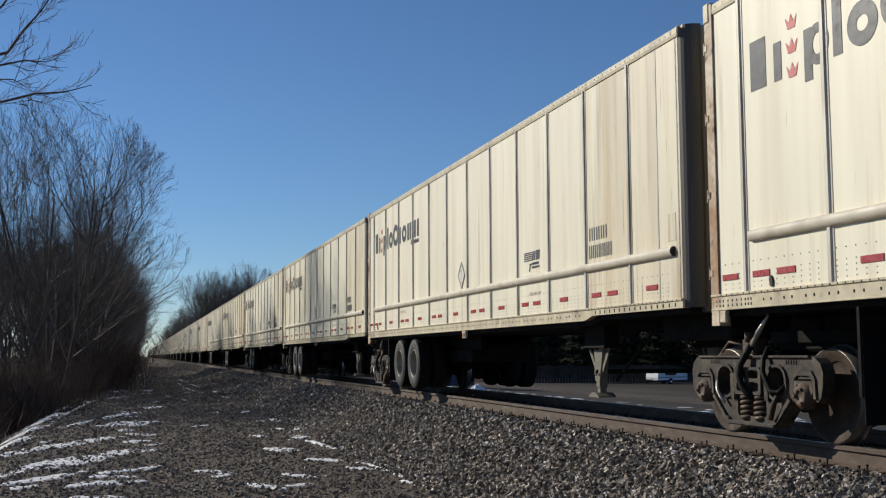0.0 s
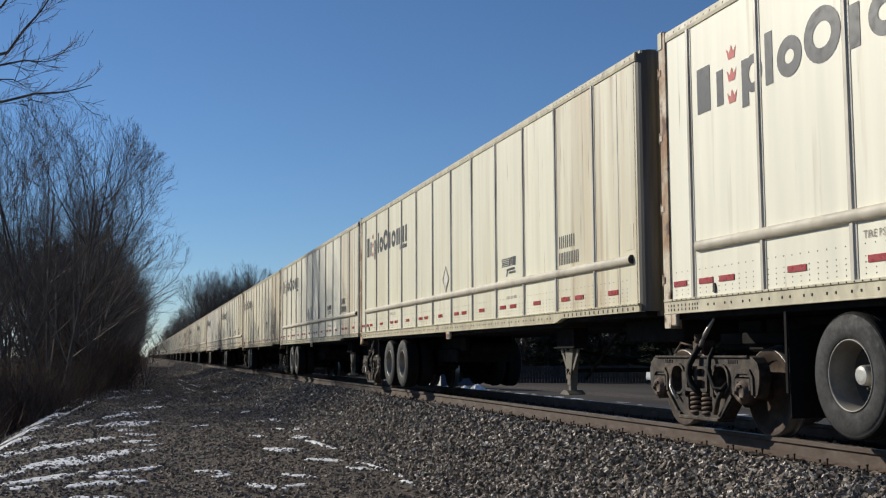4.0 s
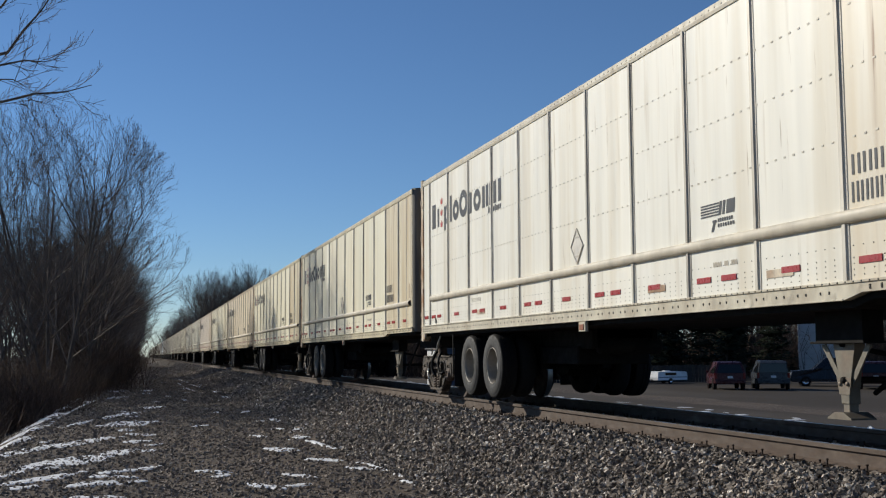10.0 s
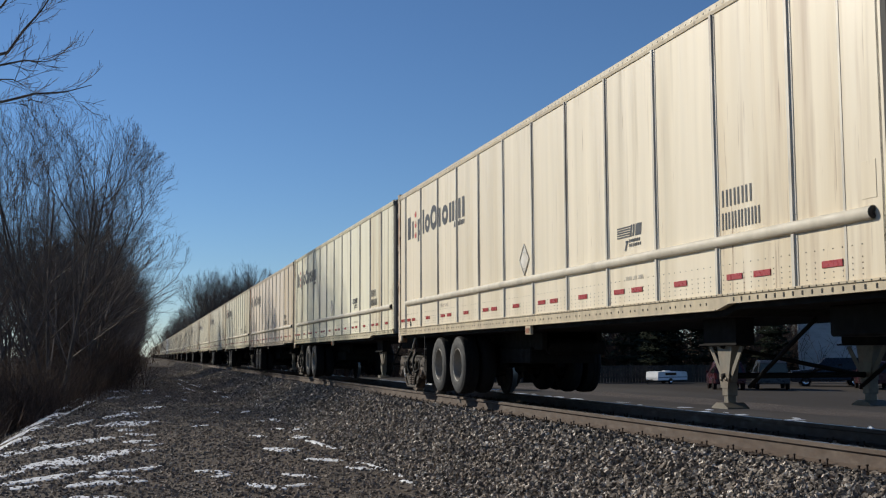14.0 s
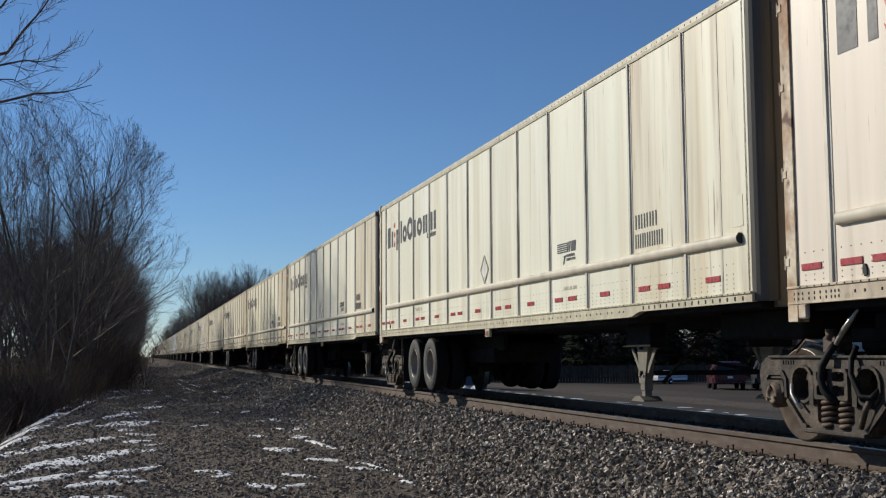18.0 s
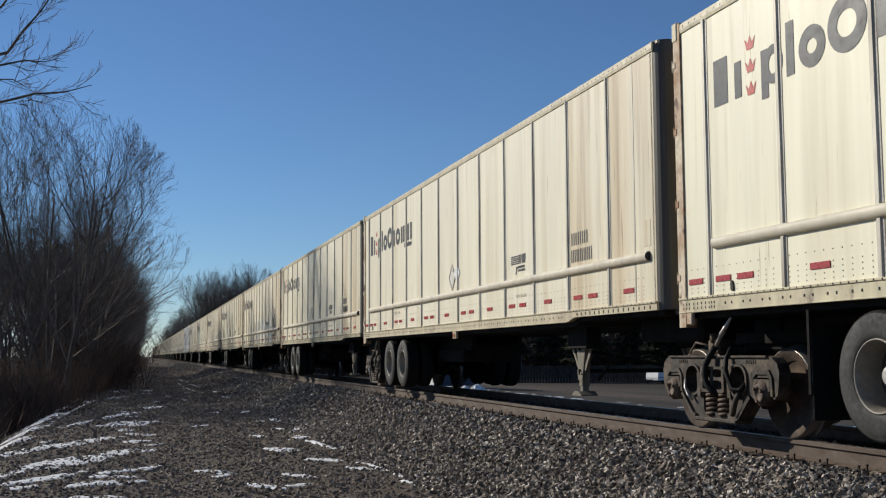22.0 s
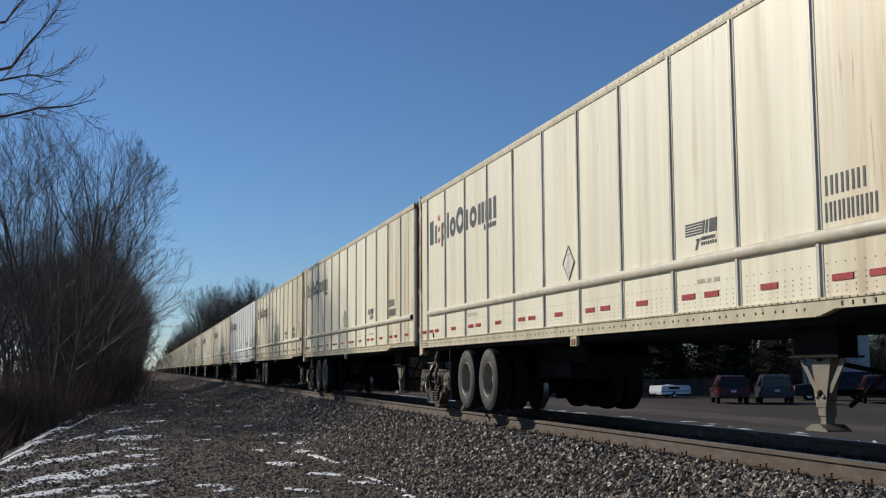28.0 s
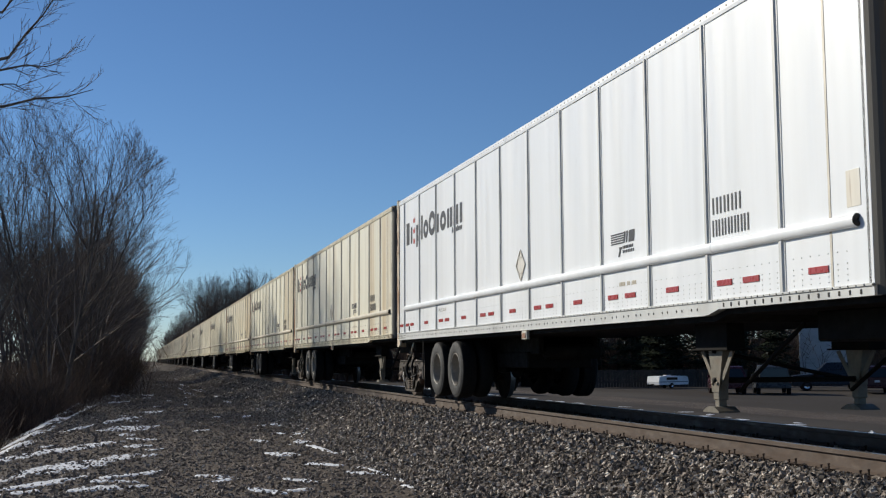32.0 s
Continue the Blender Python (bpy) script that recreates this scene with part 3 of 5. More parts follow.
def trailer_kind(belt, full):
    """The pattern for one kind of trailer. belt: with the rub rail along its side; full: with all small parts."""
    T = new("highway_trailer")
    X = -HALF
    edges = [0.14, *POSTS, LENGTH - 0.14]
    low, high = 1.335, 4.065
    # side panels: one mesh for those alike, others for the ends
    shared = {}
    for a, b in zip(edges, edges[1:]) if full else ((edges[0], edges[-1]),):
        w = round(b - a, 2)
        if w not in shared:
            s = Shape().box((0, -w, low), (0.03, 0, high), 0.002)
            shared[w] = s.mesh("side_panel", M_PAINT)
        ob = part("side_panel", shared[w], None, T, at=(X, -a, 0))
        if a > 13:
            ob.material_slots[0].link = "OBJECT"
            ob.material_slots[0].material = M_STAIN
    post = Shape().prism([(0.004, -0.055), (-0.006, -0.05), (-0.010, -0.028), (-0.024, -0.02), (-0.024, 0.02), (-0.010, 0.028), (-0.006, 0.05), (0.004, 0.055)], 2, low + 0.003, high - 0.005)
    if full:
        # rivet heads down both flanges of the post
        for i in range(52):
            for q in (-0.04, 0.04):
                zc = low + 0.04 + i * 0.052
                post.add([(-0.006, q - 0.006, zc - 0.006), (-0.006, q + 0.006, zc - 0.006), (-0.006, q + 0.006, zc + 0.006), (-0.006, q - 0.006, zc + 0.006), (-0.0125, q, zc)], [(0, 1, 4), (1, 2, 4), (2, 3, 4), (3, 0, 4)])
    if full:
        post = post.mesh("post", M_POST)
        for u in POSTS:
            part("post", post, None, T, at=(X, -u, 0))
    else:
        s = Shape()
        for u in POSTS:
            s.box((X - 0.024, -u - 0.045, low + 0.003), (X + 0.004, -u + 0.045, high - 0.005))
        tagged(part("post_strip", s, M_POST, T), kind="stuff")
    if full:
        s = Shape()
        for u in [0.25 + 0.125 * i for i in range(126)]:
            if min(abs(u - p) for p in POSTS) < 0.065:
                continue
            for zz in (1.385, 1.43, 1.475, 1.52, 1.615) if belt else (1.385, 1.50, 1.62):
                yy = -u
                s.add([(X + 0.002, yy - 0.0075, zz - 0.0075), (X + 0.002, yy + 0.0075, zz - 0.0075), (X + 0.002, yy + 0.0075, zz + 0.0075), (X + 0.002, yy - 0.0075, zz + 0.0075), (X - 0.007, yy, zz)], [(0, 1, 4), (1, 2, 4), (2, 3, 4), (3, 0, 4)])
        tagged(part("rivet_grid", s, M_RIVET, T), kind="stuff")
        part("latch_tag", Shape().prism([(-1.03, 1.462), (-1.055, 1.462), (-1.075, 1.42), (-1.075, 1.375), (-1.045, 1.365), (-1.025, 1.40)], 0, X - 0.016, X + 0.002), M_SLOT, T, "small black hanging tag")
        part("seam_strip", Shape().box((X - 0.004, -15.66, low + 0.01), (X + 0.004, -15.69, high - 0.01), 0.001), M_POST, T)
        part("data_plate", Shape().box((X - 0.004, -15.90, 1.95), (X + 0.003, -16.08, 2.24), 0.002), M_STAIN, T, "stained rectangular plate")
    # bottom rail, stepped up at the nose end
    br = Shape().prism([(0, low), (0, 1.195), (-13.62, 1.195), (-13.86, 1.25), (-LENGTH + 0.12, 1.25), (-LENGTH + 0.12, low)], 0, X - 0.018, X + 0.05)
    br.box((X - 0.03, 0, low - 0.013), (X - 0.0, -LENGTH + 0.12, low + 0.010), 0.004)
    br.box((X - 0.026, 0, 1.192), (X - 0.0, -13.62, 1.207), 0.003)
    rail = part("bottom_rail", br, M_RAILPAINT, T)
    if full:
        s = Shape()
        for i in range(39):
            for u in (0.93 + i * 0.326, 1.05 + i * 0.326):
                s.box((X - 0.0225, -u - 0.010, 1.250), (X - 0.0175, -u + 0.010, 1.274), 0.002)
        for i in range(158):
            s.box((X - 0.0345, -0.2 - i * 0.102, low - 0.008), (X - 0.0295, -0.209 - i * 0.102, low + 0.004))
        for i in range(16):
            s.box((X - 0.0225, -13.95 - i * 0.14, 1.268), (X - 0.0175, -13.97 - i * 0.14, 1.305))
        for u in (0.10, 0.16, 0.22, 0.31, 0.39, 0.47, 0.55, 0.62, 0.67, 0.72):
            for zz in (1.235, 1.278):
                s.box((X - 0.0225, -u - 0.007, zz - 0.012), (X - 0.0175, -u + 0.007, zz + 0.012), 0.002)
        tagged(part("slot_strip", s, M_SLOT, rail), kind="stuff")
    part("top_rail", Shape().prism([(X - 0.012, high - 0.01), (X - 0.016, 4.09), (X - 0.012, 4.15), (X + 0.02, 4.172), (X + 0.1, 4.172), (X + 0.1, high - 0.01)], 1, 0, -LENGTH + 0.12), M_RAILPAINT, T)
    if full:
        s = Shape()
        for i in range(125):
            s.box((X - 0.019, -0.2 - i * 0.128, 4.105), (X - 0.013, -0.222 - i * 0.128, 4.122))
        tagged(part("rivet_strip", s, M_POST, T), kind="stuff")
    if belt:
        bow = [(X + 0.002, 1.787)] + [(X - 0.020 - 0.034 * math.sin(a), 1.84 - 0.052 * math.cos(a)) for a in [math.pi * i / 10 for i in range(11)]] + [(X + 0.002, 1.893)]
        m = len(bow)
        s = Shape().add([(a, y, b) for y in (-0.74, -16.04) for a, b in bow], [(i, i + 1, i + 1 + m, i + m) for i in range(m - 1)], True)
        bl = part("belt_rail", s, M_BELT, T, "dented metal rub rail")
        part("end_cap", Shape().lathe([(0, 0.001), (-0.02, 0.030), (-0.012, 0.046), (0.0, 0.050)], (X - 0.010, -16.038, 1.84), 1, 12), M_SLOT, bl)
        part("end_cap", Shape().lathe([(0.03, 0.001), (0.022, 0.028), (0.010, 0.045), (0.0, 0.051)], (X - 0.006, -0.742, 1.84), 1, 12), M_BELT, bl)
    # ends
    part("corner_post", Shape().prism([(X - 0.02, 0), (X + 0.16, 0), (X + 0.16, -0.03), (X + 0.02, -0.13), (X - 0.02, -0.14)], 2, 1.05, 4.165), M_RUST, T, "rusty chipped door corner post")
    part("corner_casting", Shape().box((X - 0.03, 0.01, 3.99), (X + 0.10, -0.10, 4.19), 0.012), M_RAILPAINT, T)
    if full:
        part("tail_bracket", Shape().box((X - 0.024, -0.15, 1.07), (X + 0.02, -0.27, 1.195), 0.012), M_RUST, T)
        for zc in (1.55, 2.3, 3.05, 3.75):
            part("door_hinge", Shape().box((X - 0.027, 0.012, zc - 0.035), (X + 0.02, -0.05, zc + 0.035), 0.006).lathe([(-0.06, 0.012), (0.06, 0.012)], (X - 0.018, 0.012, zc), 2, 8), M_RUST, T)
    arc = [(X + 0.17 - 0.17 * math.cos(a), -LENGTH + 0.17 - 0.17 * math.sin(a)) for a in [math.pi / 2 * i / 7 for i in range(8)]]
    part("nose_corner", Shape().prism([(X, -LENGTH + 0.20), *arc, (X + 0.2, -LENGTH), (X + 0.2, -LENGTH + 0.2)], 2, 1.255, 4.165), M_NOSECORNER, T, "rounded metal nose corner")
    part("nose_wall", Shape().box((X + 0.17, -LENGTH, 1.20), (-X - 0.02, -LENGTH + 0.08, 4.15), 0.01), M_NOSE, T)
    doors = part("rear_doors", Shape().box((X + 0.14, -0.09, 1.2), (-X - 0.02, -0.02, 4.15), 0.01), M_RAILPAINT, T)
    if full:
        for xx in (-0.9, -0.25, 0.25, 0.9):
            part("lock_rod", Shape().tube([(xx, 0.0, 1.25), (xx, 0.0, 4.06)], 0.02), M_POST, doors)
    part("roof", Shape().prism([(X + 0.02, 4.16), (-0.6, 4.178), (0.6, 4.178), (-X - 0.02, 4.16), (-X - 0.02, 4.13), (X + 0.02, 4.13)], 1, -0.02, -LENGTH + 0.05), M_RAILPAINT, T)
    part("far_side", Shape().box((-X - 0.04, -0.05, 1.195), (-X, -LENGTH + 0.05, 4.16)), M_RAILPAINT, T)
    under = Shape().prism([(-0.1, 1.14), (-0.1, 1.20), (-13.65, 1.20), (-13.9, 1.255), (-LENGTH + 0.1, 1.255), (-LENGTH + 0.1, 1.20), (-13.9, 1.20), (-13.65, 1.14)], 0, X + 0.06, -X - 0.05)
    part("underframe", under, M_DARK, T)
    for xx in (-0.46, 0.46):
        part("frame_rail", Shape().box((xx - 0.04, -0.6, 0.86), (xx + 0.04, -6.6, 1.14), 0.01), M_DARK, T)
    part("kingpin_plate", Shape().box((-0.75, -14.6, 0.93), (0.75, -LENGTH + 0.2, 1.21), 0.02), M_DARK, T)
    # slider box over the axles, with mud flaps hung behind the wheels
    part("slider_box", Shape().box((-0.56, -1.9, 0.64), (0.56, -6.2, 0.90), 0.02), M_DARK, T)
    for xx in (-0.98, 0.98):
        flap = part("mud_flap", Shape().box((xx - 0.31, -2.27, 0.24), (xx + 0.31, -2.285, 1.0), 0.004), M_HOSE, T, "black rubber mud flap")
        part("flap_hanger", Shape().box((xx - 0.33, -2.25, 0.98), (xx + 0.33, -2.30, 1.03), 0.006).box((xx - 0.34, -2.255, 0.45), (xx - 0.325, -2.295, 1.14), 0.003), M_DARK, flap)
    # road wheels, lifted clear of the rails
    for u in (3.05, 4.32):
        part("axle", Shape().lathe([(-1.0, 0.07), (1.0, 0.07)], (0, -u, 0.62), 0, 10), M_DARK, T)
        for side in (-1, 1):
            if side < 0 or full:
                tyre_wheel(T, side * (HALF - 0.05), u, side, side < 0)
            if full:
                part("inner_tyre", Shape().lathe([(-0.13, 0.29), (-0.13, 0.42), (-0.10, 0.48), (-0.05, 0.50), (0.05, 0.50), (0.10, 0.48), (0.13, 0.42), (0.13, 0.29)], (side * (HALF - 0.50), -u, 0.62), 0, 28), M_TREAD, T)
                part("brake_drum", Shape().lathe([(0, 0.001), (0, 0.205), (0.16 * side, 0.21), (0.16 * side, 0.001)], (side * 0.52, -u, 0.62), 0, 18), M_DARK, T)
        for xx in (-0.51, 0.51):
            part("spring_hanger", Shape().box((xx - 0.07, -u - 0.42, 0.56), (xx + 0.07, -u - 0.30, 0.9), 0.01).tube([(xx, -u - 0.36, 0.62), (xx, -u + 0.3, 0.70)], 0.05), M_DARK, T)
        if full:
            part("brake_chamber", Shape().lathe([(-0.14, 0.001), (-0.13, 0.07), (0.0, 0.085), (0.02, 0.095), (0.04, 0.085), (0.13, 0.06), (0.14, 0.001)], (-0.2, -u - 0.3, 0.55), 1, 14), M_DARK, T)
    part("air_tank", Shape().lathe([(-0.5, 0.001), (-0.48, 0.09), (-0.44, 0.12), (0.44, 0.12), (0.48, 0.09), (0.5, 0.001)], (0.1, -6.5, 0.90), 0, 14), M_DARK, T)
    # landing gear: a leg between two braces that meet below a wide mount
    LU = 12.96
    for side in (-1, 1):
        xx = side * 0.82
        leg = part("landing_leg", Shape().prism([(-LU + 0.15, 0.865), (-LU - 0.15, 0.865), (-LU - 0.075, 0.55), (-LU - 0.075, 0.50), (-LU + 0.075, 0.50), (-LU + 0.075, 0.55)], 0, xx - 0.05, xx + 0.05).box((xx - 0.055, -LU + 0.06, 0.36), (xx + 0.055, -LU - 0.06, 0.50), 0.006).box((xx - 0.045, -LU + 0.045, 0.27), (xx + 0.045, -LU - 0.045, 0.37), 0.006), M_GEAR, T, "tan painted landing leg")
        part("foot", Shape().prism([(-LU + 0.17, 0.235), (-LU - 0.17, 0.235), (-LU - 0.16, 0.25), (-LU - 0.06, 0.295), (-LU + 0.06, 0.295), (-LU + 0.16, 0.25)], 0, xx - 0.12, xx + 0.12), M_GEAR, leg)
        for q in (-1, 1):
            part("brace", Shape().prism([(-LU + q * 0.34, 0.845), (-LU + q * 0.285, 0.865), (-LU + q * 0.045, 0.545), (-LU + q * 0.075, 0.50)], 0, xx - 0.035, xx - 0.022).box((xx - 0.04, -LU + q * 0.30, 0.835), (xx - 0.015, -LU + q * 0.335, 0.86), 0.004), M_GEAR, leg)
        part("gusset", Shape().prism([(-LU - 0.10, 0.58), (-LU + 0.10, 0.58), (-LU + 0.07, 0.44), (-LU - 0.07, 0.44)], 0, xx - 0.062, xx - 0.05).lathe([(-0.075, 0.001), (-0.075, 0.018), (-0.06, 0.022)], (xx, -LU + 0.05, 0.53), 0, 8).lathe([(-0.075, 0.001), (-0.075, 0.018), (-0.06, 0.022)], (xx, -LU - 0.05, 0.53), 0, 8), M_GEAR, leg)
        part("mount", Shape().box((xx - 0.13, -LU + 0.38, 0.866), (xx + 0.13, -LU - 0.38, 0.885), 0.004).box((xx - 0.10, -LU + 0.33, 0.885), (xx + 0.10, -LU - 0.33, 1.20)), M_DARK, leg)
        if full:
            part("drag_strut", Shape().tube([(xx * 0.8, -LU - 0.1, 0.45), (xx * 0.8, -LU - 1.3, 1.1)], 0.022, 6), M_DARK, leg)
    part("cross_brace", Shape().tube([(-0.9, -LU, 0.56), (0.9, -LU, 0.56)], 0.03).tube([(-0.9, -LU, 0.86), (0.9, -LU, 0.52)], 0.022), M_DARK, T)
    lamp = part("marker_bracket", Shape().box((X - 0.022, -8.13, 1.065), (X + 0.02, -8.35, 1.19), 0.006), M_RAILPAINT, T)
    part("marker_lens", Shape().box((X - 0.032, -8.17, 1.085), (X - 0.021, -8.31, 1.155), 0.004), M_AMBER, lamp)
    # markings
    if full:
        refl = Shape().box((-0.004, -0.14, -0.028), (0.004, 0.14, 0.028), 0.002).mesh("reflector", M_RED)
        zz = 1.495 if belt else 1.44
        for u in (0.34, 0.88, 1.28, 2.45, 3.55, 3.98, 5.06, 6.18, 6.62, 7.68, 8.77, 9.24, 10.26, 11.36, 11.84, 12.88, 13.96, 14.44, 15.49):
            part("reflector", refl, None, T, at=(X - 0.005, -u, zz))
    letters(T, X - 0.004, full, 0.0 if belt else -0.27)
    return T


def oval(s, x, yc, zc, ry, rz, w):
    """A flat broad oval ring facing -x."""
    n = 24
    vs = [(x, yc + (ry - q) * math.cos(2 * math.pi * i / n), zc + (rz - q) * math.sin(2 * math.pi * i / n)) for q in (0, w) for i in range(n)]
    s.add(vs, [(i, n + i, n + (i + 1) % n, (i + 1) % n) for i in range(n)])


def text_mesh(name, words, height, material):
    """Words in the built-in font, standing in the plane x = 0 and read from -x."""
    c = bpy.data.curves.new(name, "FONT")
    c.body, c.size, c.resolution_u = words, height, 1
    ob = bpy.data.objects.new(name, c)
    me = ob.to_mesh()
    vs = [(0.0, -v.co.x, v.co.y) for v in me.vertices]
    fs = [tuple(p.vertices) for p in me.polygons]
    ob.to_mesh_clear()
    bpy.data.objects.remove(ob)
    return raw_mesh(name, vs, fs, material)


def letters(T, x, full, drop):
    """The owner's mark as plain blocks and rings, red marks, codes as bars."""
    s = Shape()

    def bar(u0, u1, z0, z1, lean=0.0):
        s.add([(x, -u0, z0), (x, -u1, z0), (x, -u1 - lean, z1), (x, -u0 - lean, z1)], [(0, 1, 2, 3)])
    B = 3.14
    oval(s, x, -1.85, B + 0.17, 0.155, 0.175, 0.085); oval(s, x, -2.44, B + 0.17, 0.19, 0.178, 0.115)
    oval(s, x, -2.92, B + 0.225, 0.255, 0.235, 0.125); oval(s, x, -3.73, B + 0.175, 0.205, 0.182, 0.115)
    for u0, u1, z0, z1, lean in ((0.80, 1.06, 0.0, 0.45, 0.0), (1.19, 1.31, 0.0, 0.34, 0.0), (1.655, 1.77, -0.11, 0.33, 0.0), (2.06, 2.18, 0.0, 0.47, 0.0), (3.23, 3.42, 0.0, 0.35, 0.0),
                                 (4.02, 4.16, 0.0, 0.35, 0.0), (4.22, 4.35, 0.0, 0.35, 0.0), (4.41, 4.54, 0.0, 0.35, 0.0), (4.62, 4.76, 0.0, 0.35, 0.0), (4.86, 5.01, 0.0, 0.35, 0.0)):
        bar(u0, u1, B + z0, B + z1, lean)
    tagged(part("painted_name", s, M_INK, T, "large dark grey painted blocks and rings"), kind="stuff")
    s = Shape()
    for i in range(8):
        bar(4.33 + i * 0.085, 4.39 + i * 0.085, B - 0.12, B - 0.12 + (0.10 if i in (0, 4) else 0.075), 0.02)
    part("small_lettering", s, M_INK, T)
    crown = Shape().add([(x, -1.42, 0), (x, -1.53, 0), (x, -1.565, 0.11), (x, -1.51, 0.055), (x, -1.475, 0.13), (x, -1.44, 0.055), (x, -1.385, 0.11)], [(0, 1, 2, 3, 4, 5, 6)])
    crown = crown.mesh("crown", M_CROWN)
    for zz in (B + 0.40, B + 0.19, B - 0.02):
        part("crown", crown, None, T, at=(0, 0, zz))
    if not full:
        return
    s = Shape()
    for i in range(4):
        for q in (0.0, 0.075):
            bar(13.77 + i * 0.142 + q, 13.80 + i * 0.142 + q, 2.16 + drop, 2.32 + drop)
    tagged(part("code_mark", s, M_INK, T), kind="stuff")
    s = Shape()
    for i in range(6):
        for q in (0.0, 0.062):
            bar(13.76 + i * 0.117 + q, 13.786 + i * 0.117 + q, 1.945 + drop, 2.105 + drop)
    tagged(part("number_mark", s, M_INK, T), kind="stuff")
    s = Shape()
    for i in range(5):
        bar(11.33, 11.70, 2.10 + i * 0.027, 2.116 + i * 0.027)
    for u0, u1, lean in ((11.68, 11.72, 0.03), (11.745, 11.785, 0.03), (11.82, 11.97, 0.02)):
        bar(u0, u1, 2.10, 2.23, lean)
    bar(11.53, 11.575, 1.95, 2.05, 0.05); bar(11.56, 11.64, 2.035, 2.06)
    for i in range(7):
        bar(11.66 + i * 0.042, 11.688 + i * 0.042, 2.035, 2.07); bar(11.66 + i * 0.046, 11.688 + i * 0.046, 1.985, 2.02)
    tagged(part("company_mark", s, M_INK, T), kind="stuff")
    s = Shape()
    for i in range(11):
        if i not in (4, 7):
            bar(11.55 + i * 0.042, 11.58 + i * 0.042, 1.61, 1.655)
    tagged(part("stencil_patch", s, M_BELT, T), kind="stuff")
    part("stencil_mark", text_mesh("stencil_mark", "TIRE PSI 105 LB", 0.085, M_RIVET), None, T, at=(x - 0.001, -3.36 if drop == 0 else -2.25, 1.655))


def diamond(T, u, z, w, h, material, hollow):
    x = -HALF - 0.004
    if not hollow:
        part("placard_holder", Shape().prism([(-u + w, z), (-u, z + h), (-u - w, z), (-u, z - h)], 0, x - 0.008, x + 0.002), material, T, "metal diamond placard holder")
        return
    vs = [(x - d, -u + a * k * w, z + b * k * h) for d in (0.0, 0.012) for k in (1.0, 0.90) for a, b in ((1, 0), (0, 1), (-1, 0), (0, -1))]
    fs = []
    for i in range(4):
        j = (i + 1) % 4
        fs += [(8 + i, 8 + j, 12 + j, 12 + i), (i, j, 8 + j, 8 + i), (4 + i, 12 + i, 12 + j, 4 + j)]
    holder = part("placard_holder", Shape().add(vs, fs), material, T, "metal diamond placard holder")
    part("placard", Shape().prism([(-u + w * 0.9, z), (-u, z + h * 0.9), (-u - w * 0.9, z), (-u, z - h * 0.9)], 0, x - 0.002, x + 0.002), material, holder)
    for q in (-0.5, 0.5):
        part("clip_bar", Shape().box((x - 0.009, -u - w * 0.44, z + q * h - 0.008), (x - 0.001, -u + w * 0.44, z + q * h + 0.008), 0.002), material, holder)


